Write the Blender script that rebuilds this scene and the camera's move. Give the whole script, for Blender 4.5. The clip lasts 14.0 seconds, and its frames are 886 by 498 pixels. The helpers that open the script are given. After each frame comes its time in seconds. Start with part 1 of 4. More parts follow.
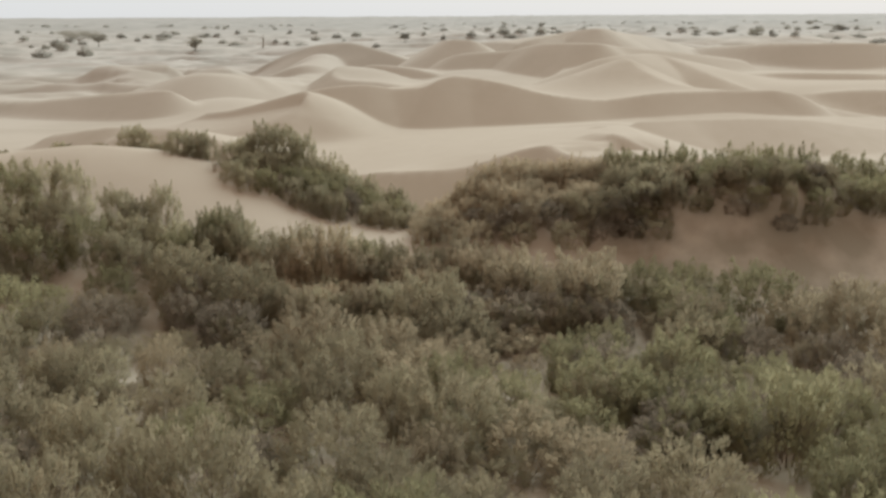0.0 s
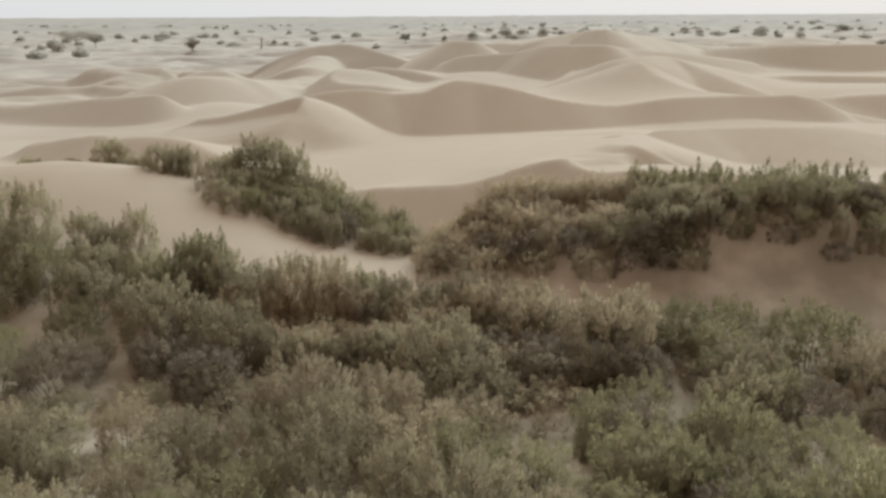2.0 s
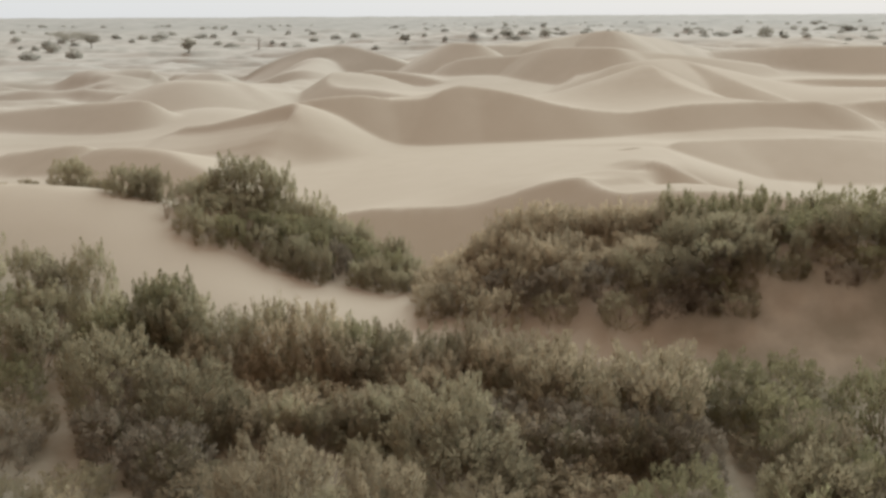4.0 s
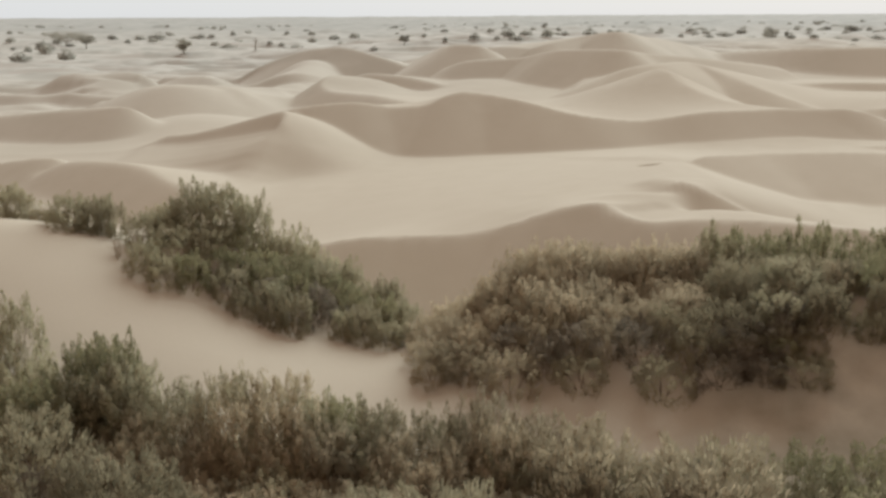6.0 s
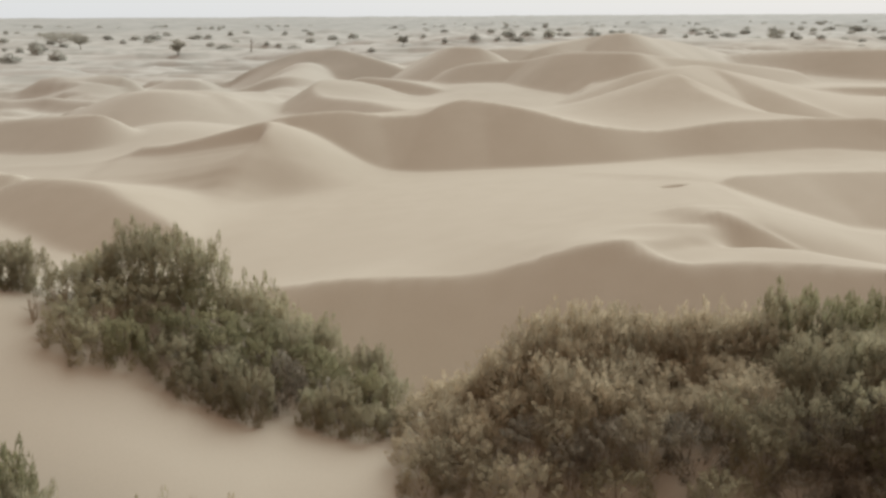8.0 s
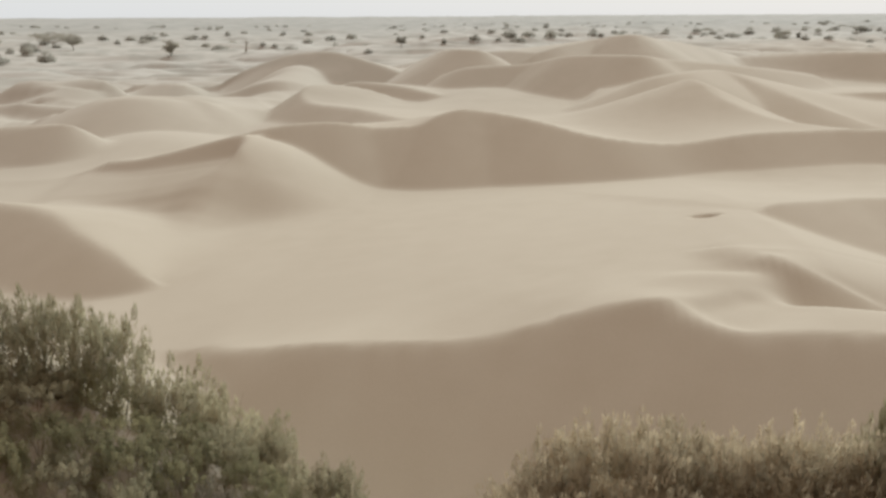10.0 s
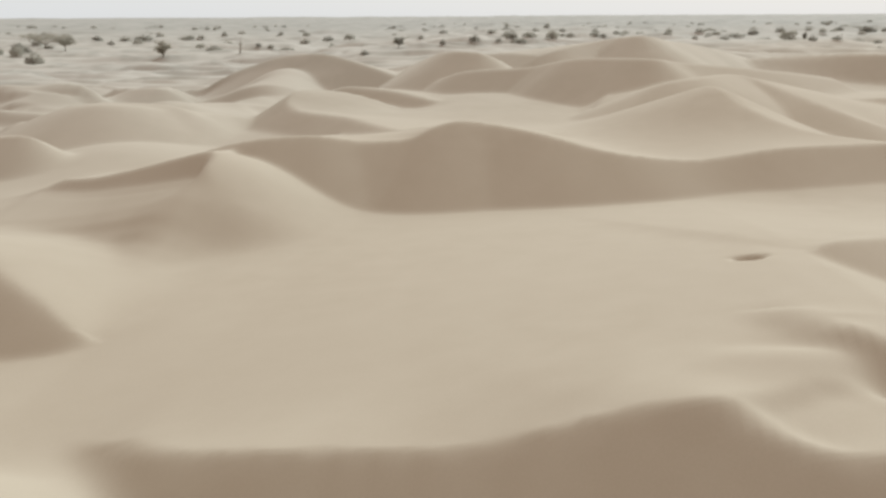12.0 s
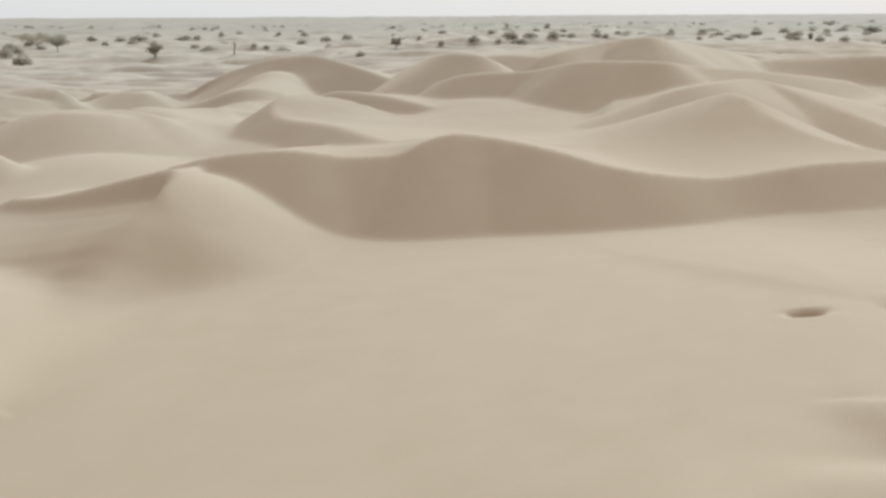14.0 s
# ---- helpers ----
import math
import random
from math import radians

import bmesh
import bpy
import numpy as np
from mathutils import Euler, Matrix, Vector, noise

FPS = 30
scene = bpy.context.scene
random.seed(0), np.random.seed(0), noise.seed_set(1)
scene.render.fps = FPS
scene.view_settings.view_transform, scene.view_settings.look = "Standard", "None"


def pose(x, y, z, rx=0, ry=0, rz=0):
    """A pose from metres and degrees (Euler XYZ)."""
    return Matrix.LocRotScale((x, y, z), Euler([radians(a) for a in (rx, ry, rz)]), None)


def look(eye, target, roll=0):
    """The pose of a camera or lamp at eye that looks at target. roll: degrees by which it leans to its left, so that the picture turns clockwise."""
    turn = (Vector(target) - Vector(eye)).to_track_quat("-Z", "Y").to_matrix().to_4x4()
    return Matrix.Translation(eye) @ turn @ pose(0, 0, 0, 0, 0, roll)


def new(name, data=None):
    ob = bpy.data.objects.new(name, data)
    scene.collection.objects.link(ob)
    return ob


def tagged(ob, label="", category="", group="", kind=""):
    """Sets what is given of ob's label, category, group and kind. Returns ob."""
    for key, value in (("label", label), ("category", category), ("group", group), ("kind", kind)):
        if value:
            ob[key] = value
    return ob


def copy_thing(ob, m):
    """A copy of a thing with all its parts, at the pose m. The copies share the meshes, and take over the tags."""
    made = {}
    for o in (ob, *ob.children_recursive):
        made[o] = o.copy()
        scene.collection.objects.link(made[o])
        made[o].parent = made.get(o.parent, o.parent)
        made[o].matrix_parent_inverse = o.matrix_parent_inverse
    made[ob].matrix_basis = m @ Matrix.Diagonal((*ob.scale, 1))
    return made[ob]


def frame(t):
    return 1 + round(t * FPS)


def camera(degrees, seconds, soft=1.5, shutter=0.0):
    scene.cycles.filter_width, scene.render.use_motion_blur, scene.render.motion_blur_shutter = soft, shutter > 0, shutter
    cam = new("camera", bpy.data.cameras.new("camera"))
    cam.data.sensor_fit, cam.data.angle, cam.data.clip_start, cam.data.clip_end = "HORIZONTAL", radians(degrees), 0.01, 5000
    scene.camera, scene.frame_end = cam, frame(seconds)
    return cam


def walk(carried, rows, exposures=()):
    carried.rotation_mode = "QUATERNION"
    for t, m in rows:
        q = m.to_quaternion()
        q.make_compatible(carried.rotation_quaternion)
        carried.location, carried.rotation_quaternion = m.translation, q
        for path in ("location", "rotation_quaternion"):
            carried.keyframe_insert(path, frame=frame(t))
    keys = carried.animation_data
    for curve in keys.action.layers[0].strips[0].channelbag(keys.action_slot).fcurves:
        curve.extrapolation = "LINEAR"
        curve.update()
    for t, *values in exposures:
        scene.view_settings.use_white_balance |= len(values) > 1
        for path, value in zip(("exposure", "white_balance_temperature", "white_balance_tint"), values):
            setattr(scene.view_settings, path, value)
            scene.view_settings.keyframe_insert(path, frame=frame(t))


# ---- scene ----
cam = camera(50.0, 14.0, soft=3.0)
PATH = [
    (0.0, (2.167, 0.565, 12.466), (1.507, 10.252, 10.077), -0.29),
    (0.5, (1.993, 1.702, 12.496), (1.333, 11.390, 10.107), -0.29),
    (1.0, (1.826, 2.915, 12.527), (1.166, 12.603, 10.137), -0.29),
    (1.5, (1.666, 4.191, 12.557), (1.006, 13.879, 10.167), -0.29),
    (2.0, (1.512, 5.522, 12.587), (0.852, 15.210, 10.197), -0.29),
    (2.5, (1.365, 6.901, 12.616), (0.705, 16.589, 10.227), -0.29),
    (3.0, (1.224, 8.321, 12.646), (0.564, 18.009, 10.256), -0.29),
    (3.5, (1.090, 9.779, 12.674), (0.430, 19.467, 10.285), -0.29),
    (4.0, (0.962, 11.273, 12.702), (0.302, 20.961, 10.313), -0.29),
    (4.5, (0.841, 12.803, 12.730), (0.181, 22.490, 10.340), -0.29),
    (5.0, (0.726, 14.367, 12.757), (0.066, 24.055, 10.367), -0.29),
    (5.5, (0.617, 15.966, 12.782), (-0.043, 25.654, 10.393), -0.29),
    (6.0, (0.515, 17.602, 12.807), (-0.145, 27.290, 10.418), -0.29),
    (6.5, (0.418, 19.275, 12.831), (-0.241, 28.963, 10.442), -0.29),
    (7.0, (0.328, 20.986, 12.854), (-0.332, 30.674, 10.464), -0.29),
    (7.5, (0.244, 22.736, 12.875), (-0.416, 32.423, 10.486), -0.29),
    (8.0, (0.166, 24.523, 12.896), (-0.494, 34.211, 10.506), -0.29),
    (8.5, (0.094, 26.348, 12.914), (-0.566, 36.036, 10.525), -0.29),
    (9.0, (0.028, 28.207, 12.932), (-0.632, 37.895, 10.542), -0.29),
    (9.5, (-0.033, 30.097, 12.947), (-0.693, 39.785, 10.558), -0.29),
    (10.0, (-0.087, 32.011, 12.961), (-0.747, 41.699, 10.572), -0.29),
    (10.5, (-0.136, 33.944, 12.973), (-0.796, 43.631, 10.584), -0.29),
    (11.0, (-0.179, 35.883, 12.984), (-0.839, 45.571, 10.594), -0.29),
    (11.5, (-0.217, 37.818, 12.992), (-0.876, 47.506, 10.602), -0.29),
    (12.0, (-0.248, 39.733, 12.998), (-0.908, 49.421, 10.609), -0.29),
    (12.5, (-0.275, 41.610, 13.002), (-0.934, 51.298, 10.613), -0.29),
    (13.0, (-0.295, 43.427, 13.004), (-0.955, 53.115, 10.615), -0.29),
    (13.5, (-0.311, 45.159, 13.004), (-0.970, 54.847, 10.614), -0.29),
    (14.0, (-0.320, 46.777, 13.001), (-0.980, 56.465, 10.611), -0.29),
]
walk(cam, [(t, look(eye, target, roll)) for t, eye, target, roll in PATH])


# ---- light ----
SUN_ELEVATION, SUN_AZIMUTH = radians(41), radians(24)      # azimuth from +y towards +x
world = bpy.data.worlds.new("hazy_sky")
scene.world = world
world.use_nodes = True
sky = world.node_tree.nodes.new("ShaderNodeTexSky")
sky.sky_type = "NISHITA"
sky.sun_disc = False
sky.sun_elevation, sky.sun_rotation = SUN_ELEVATION, SUN_AZIMUTH
sky.air_density, sky.dust_density, sky.ozone_density, sky.altitude = 1.0, 3.0, 1.0, 900
tree = world.node_tree
up = tree.nodes.new("ShaderNodeSeparateXYZ")
tree.links.new(tree.nodes.new("ShaderNodeTexCoord").outputs["Generated"], up.inputs[0])
height = tree.nodes.new("ShaderNodeMapRange")
height.interpolation_type = "SMOOTHSTEP"
height.inputs[1].default_value, height.inputs[2].default_value = 0.0, 0.2
tree.links.new(up.outputs["Z"], height.inputs[0])
haze = tree.nodes.new("ShaderNodeMix")
haze.data_type = "RGBA"
haze.inputs[6].default_value, haze.inputs[7].default_value = (7.9, 8.15, 8.35, 1), (5.75, 4.05, 3.05, 1)     # dust haze, thickest low down
tree.links.new(height.outputs[0], haze.inputs[0])
pale = tree.nodes.new("ShaderNodeMix")
pale.data_type = "RGBA"
pale.inputs[0].default_value = 0.85
tree.links.new(sky.outputs["Color"], pale.inputs[6])
tree.links.new(haze.outputs[2], pale.inputs[7])
tree.links.new(pale.outputs[2], tree.nodes["Background"].inputs["Color"])
tree.nodes["Background"].inputs["Strength"].default_value = 0.1

sun = new("sun", bpy.data.lights.new("sun", "SUN"))
sun.data.energy, sun.data.angle, sun.data.color = 3.5, radians(55), (0.89, 1.0, 1.015)
sun_way = Vector((math.sin(SUN_AZIMUTH) * math.cos(SUN_ELEVATION), math.cos(SUN_AZIMUTH) * math.cos(SUN_ELEVATION), math.sin(SUN_ELEVATION)))
sun.matrix_world = look(sun_way * 100, (0, 0, 0))


# ---- materials ----
def material(name, roughness=0.9):
    m = bpy.data.materials.new(name)
    m.use_nodes = True
    nodes, links = m.node_tree.nodes, m.node_tree.links
    shader = nodes["Principled BSDF"]
    shader.inputs["Roughness"].default_value = roughness
    shader.inputs["Specular IOR Level"].default_value = 0.2
    return m, nodes, links, shader


def noise_node(nodes, links, vector, scale, detail=3.0):
    n = nodes.new("ShaderNodeTexNoise")
    n.inputs["Scale"].default_value, n.inputs["Detail"].default_value = scale, detail
    links.new(vector, n.inputs["Vector"])
    return n.outputs["Fac"]


def mixed(nodes, links, fac, a, b):
    n = nodes.new("ShaderNodeMix")
    n.data_type = "RGBA"
    if isinstance(fac, float):
        n.inputs[0].default_value = fac
    else:
        links.new(fac, n.inputs[0])
    for socket, value in ((n.inputs[6], a), (n.inputs[7], b)):
        if isinstance(value, tuple):
            socket.default_value = (*value, 1)
        else:
            links.new(value, socket)
    return n.outputs[2]


def span(nodes, links, value, low, high):
    n = nodes.new("ShaderNodeMapRange")
    links.new(value, n.inputs[0])
    n.inputs[1].default_value, n.inputs[2].default_value = low, high
    return n.outputs[0]


def sand_material():
    """Fine pale dune sand with wind ripples; the far plain has scrub patches, and distance haze put into its greyer
    colour.
    """
    m, nodes, links, shader = material("sand", 0.95)
    place = nodes.new("ShaderNodeNewGeometry").outputs["Position"]
    patches = span(nodes, links, noise_node(nodes, links, place, 0.045, 4), 0.35, 0.65)
    streaks = span(nodes, links, noise_node(nodes, links, place, 0.6, 5), 0.3, 0.7)
    grain = span(nodes, links, noise_node(nodes, links, place, 22.0, 3), 0.3, 0.7)
    colour = mixed(nodes, links, patches, (0.457, 0.41, 0.33), (0.422, 0.373, 0.295))
    colour = mixed(nodes, links, streaks, colour, (0.462, 0.416, 0.336))
    fine = mixed(nodes, links, grain, (0.405, 0.357, 0.28), (0.492, 0.44, 0.356))
    colour = mixed(nodes, links, 0.3, colour, fine)
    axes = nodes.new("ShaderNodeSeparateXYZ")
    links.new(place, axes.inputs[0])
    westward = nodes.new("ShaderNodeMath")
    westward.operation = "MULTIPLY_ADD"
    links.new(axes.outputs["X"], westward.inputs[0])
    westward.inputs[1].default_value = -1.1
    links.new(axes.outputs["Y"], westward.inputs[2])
    # haze painted into the base colour: sand greys as it gets farther off
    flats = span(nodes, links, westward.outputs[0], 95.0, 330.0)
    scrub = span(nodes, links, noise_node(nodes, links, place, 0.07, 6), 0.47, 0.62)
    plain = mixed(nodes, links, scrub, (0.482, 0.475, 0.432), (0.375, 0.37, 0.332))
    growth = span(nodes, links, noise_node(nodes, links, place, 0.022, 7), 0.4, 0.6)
    hazy_belt = mixed(nodes, links, growth, (0.41, 0.413, 0.385), (0.32, 0.326, 0.3))
    plain = mixed(nodes, links, span(nodes, links, axes.outputs["Y"], 380.0, 1100.0), plain, hazy_belt)
    litter = nodes.new("ShaderNodeMath")
    litter.operation = "MULTIPLY"
    edge = nodes.new("ShaderNodeMath")
    edge.operation = "MULTIPLY_ADD"
    links.new(span(nodes, links, axes.outputs["X"], 4.0, 8.0), edge.inputs[0])
    edge.inputs[1].default_value = -6.0
    links.new(axes.outputs["Y"], edge.inputs[2])
    links.new(span(nodes, links, edge.outputs[0], 40.6, 38.2), litter.inputs[0])
    links.new(span(nodes, links, noise_node(nodes, links, place, 0.5, 8), 0.28, 0.58), litter.inputs[1])
    strewn = nodes.new("ShaderNodeMath")
    strewn.operation = "MULTIPLY"
    links.new(litter.outputs[0], strewn.inputs[0])
    links.new(span(nodes, links, axes.outputs["Y"], 12.0, 21.0), strewn.inputs[1])
    colour = mixed(nodes, links, strewn.outputs[0], colour, (0.29, 0.262, 0.2))
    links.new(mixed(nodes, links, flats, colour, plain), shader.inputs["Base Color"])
    wave = nodes.new("ShaderNodeTexWave")
    wave.bands_direction = "Y"
    wave.inputs["Scale"].default_value, wave.inputs["Distortion"].default_value = 5.0, 9.0
    wave.inputs["Detail"].default_value, wave.inputs["Detail Scale"].default_value = 3.0, 0.4
    links.new(place, wave.inputs["Vector"])
    relief = mixed(nodes, links, 0.35, wave.outputs["Color"], fine)
    bump = nodes.new("ShaderNodeBump")
    bump.inputs["Strength"].default_value, bump.inputs["Distance"].default_value = 0.05, 0.012
    links.new(relief, bump.inputs["Height"])
    links.new(bump.outputs["Normal"], shader.inputs["Normal"])
    return m


def leaf_material(name, dark, light, dry):
    m, nodes, links, shader = material(name, 0.85)
    shader.inputs["Specular IOR Level"].default_value = 0.08
    geometry = nodes.new("ShaderNodeNewGeometry")
    thing = nodes.new("ShaderNodeObjectInfo")
    colour = mixed(nodes, links, geometry.outputs["Random Per Island"], dark, light)
    clumps = span(nodes, links, noise_node(nodes, links, geometry.outputs["Position"], 1.3, 3), 0.4, 0.75)
    colour = mixed(nodes, links, clumps, colour, dry)
    shift = nodes.new("ShaderNodeHueSaturation")
    shift.inputs["Saturation"].default_value = 0.9
    links.new(colour, shift.inputs["Color"])
    value = nodes.new("ShaderNodeMapRange")
    links.new(thing.outputs["Random"], value.inputs[0])
    value.inputs[3].default_value, value.inputs[4].default_value = 0.8, 1.17
    links.new(value.outputs[0], shift.inputs["Value"])
    links.new(shift.outputs["Color"], shader.inputs["Base Color"])
    thin = nodes.new("ShaderNodeBsdfTranslucent")
    links.new(shift.outputs["Color"], thin.inputs["Color"])
    both = nodes.new("ShaderNodeMixShader")
    both.inputs[0].default_value = 0.6
    links.new(shader.outputs[0], both.inputs[1])
    links.new(thin.outputs[0], both.inputs[2])
    links.new(both.outputs[0], nodes["Material Output"].inputs["Surface"])
    return m


def bark_material():
    m, nodes, links, shader = material("grey_bark", 0.9)
    place = nodes.new("ShaderNodeNewGeometry").outputs["Position"]
    links.new(mixed(nodes, links, noise_node(nodes, links, place, 9.0, 4), (0.16, 0.132, 0.1), (0.28, 0.234, 0.18)), shader.inputs["Base Color"])
    return m


SAND = sand_material()
BARK = bark_material()
LEAVES = {
    "green": leaf_material("green_leaves", (0.314, 0.29, 0.152), (0.348, 0.321, 0.167), (0.371, 0.325, 0.179)),
    "dusty": leaf_material("dusty_green_leaves", (0.434, 0.388, 0.237), (0.471, 0.42, 0.258), (0.491, 0.421, 0.268)),
    "olive": leaf_material("olive_leaves", (0.333, 0.286, 0.172), (0.367, 0.314, 0.189), (0.395, 0.329, 0.204)),
    "brown": leaf_material("dry_brown_leaves", (0.398, 0.326, 0.204), (0.435, 0.355, 0.223), (0.456, 0.368, 0.233)),
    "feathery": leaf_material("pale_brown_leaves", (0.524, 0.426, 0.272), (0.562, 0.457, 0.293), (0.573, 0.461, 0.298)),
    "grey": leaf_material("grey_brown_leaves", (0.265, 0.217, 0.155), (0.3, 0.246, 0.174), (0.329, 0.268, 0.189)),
    # far plants: distance haze is put into this paler leaf colour
    "far": leaf_material("hazed_leaves", (0.405, 0.39, 0.33), (0.45, 0.433, 0.368), (0.465, 0.438, 0.373)),
}
TWIG = material("dry_twig", 0.9)[0]
TWIG.node_tree.nodes["Principled BSDF"].inputs["Base Color"].default_value = (0.24, 0.2, 0.15, 1)

BLEACHED = material("bleached_wood", 0.85)[0]
BLEACHED.node_tree.nodes["Principled BSDF"].inputs["Base Color"].default_value = (0.4, 0.34, 0.26, 1)


# -- terrain --
def lattice(ix, iy, seed):
    h = np.sin(ix * 127.1 + iy * 311.7 + seed * 74.7) * 43758.5453
    return h - np.floor(h)


def value_noise(x, y, seed=0):
    ix, iy = np.floor(x), np.floor(y)
    fx, fy = x - ix, y - iy
    fx, fy = fx * fx * (3 - 2 * fx), fy * fy * (3 - 2 * fy)
    a, b = lattice(ix, iy, seed), lattice(ix + 1, iy, seed)
    c, d = lattice(ix, iy + 1, seed), lattice(ix + 1, iy + 1, seed)
    return (a + (b - a) * fx) * (1 - fy) + (c + (d - c) * fx) * fy


def smax(a, b, k):
    return 0.5 * (a + b + np.sqrt((a - b) ** 2 + k * k))


def step(v, low, high):
    t = np.clip((v - low) / (high - low), 0, 1)
    return t * t * (3 - 2 * t)


def sampled(crest):
    """Points along a smooth line through the knots (x, y, height)."""
    k = np.array(crest, float)
    k = np.vstack([2 * k[0] - k[1], k, 2 * k[-1] - k[-2]])
    out = []
    for i in range(1, len(k) - 2):
        per = max(5, int(np.linalg.norm(k[i + 1, :2] - k[i, :2]) / 0.45))
        for t in np.arange(per) / per:
            a, b, c, d = k[i - 1], k[i], k[i + 1], k[i + 2]
            out.append(0.5 * (2 * b + (c - a) * t + (2 * a - 5 * b + 4 * c - d) * t * t + (3 * b - a - 3 * c + d) * t**3))
    return np.array(out + [k[-2]])


def ridge(x, y, crest, lee, back, sharp):
    """The two flanks that fall from a crest line, which side a place lies on, how far off it lies, and the height of the crest there."""
    line = sampled(crest)
    way = np.gradient(line[:, :2], axis=0)
    way = way / np.linalg.norm(way, axis=1)[:, None]
    front, total, heights = np.full(x.shape, -99.0), np.zeros(x.shape), np.zeros(x.shape)
    nearest, side = np.full(x.shape, 1e9), np.zeros(x.shape)
    for (cx, cy, ch), (wx, wy) in zip(line, way):
        dx, dy = x - cx, y - cy
        d = dx * dx + dy * dy
        front = np.maximum(front, ch - lee * (np.sqrt(d + sharp * sharp) - sharp))
        weight = 1 / (d + 0.02) ** 2
        total, heights = total + weight, heights + weight * ch
        side = np.where(d < nearest, wx * dy - wy * dx, side)
        nearest = np.minimum(nearest, d)
    nearest, heights = np.sqrt(nearest), heights / total
    past = np.maximum(np.maximum(way[-1, 0] * (x - line[-1, 0]) + way[-1, 1] * (y - line[-1, 1]), -way[0, 0] * (x - line[0, 0]) - way[0, 1] * (y - line[0, 1])), 0)
    rear = heights - back * (np.sqrt(nearest**2 + sharp * sharp) - sharp) - 0.5 * past
    return front, rear, side < 0, nearest, heights


def dune(z, x, y, crest, lee=0.62, back=0.1, sharp=0.12, blend=0.8, foot=0.15):
    """Lay a dune over the heights z: crest knots (x, y, height) in order of x, its slip face towards -y."""
    reach = 8.0 / back
    k = np.array(crest, float)
    on = (x > k[0, 0] - reach) & (x < k[-1, 0] + reach) & (y > k[:, 1].min() - 20) & (y < k[:, 1].max() + reach)
    if not on.any():
        return z
    front, rear, lies_front, off, _ = ridge(x[on], y[on], crest, lee, back, sharp)
    form, k = np.where(lies_front, front, rear), np.where(lies_front, foot, foot + (blend - foot) * (1 - np.exp(-off / 4)))
    z = z.copy()
    gap = form - z[on]
    z[on] = z[on] + np.where(gap > k, gap, np.where(gap < -k, 0, (gap + k) ** 2 / (4 * k)))
    return z


def mound(x, y, cx, cy, rx, ry, height):
    return height * np.exp(-((x - cx) / rx) ** 2 - ((y - cy) / ry) ** 2)


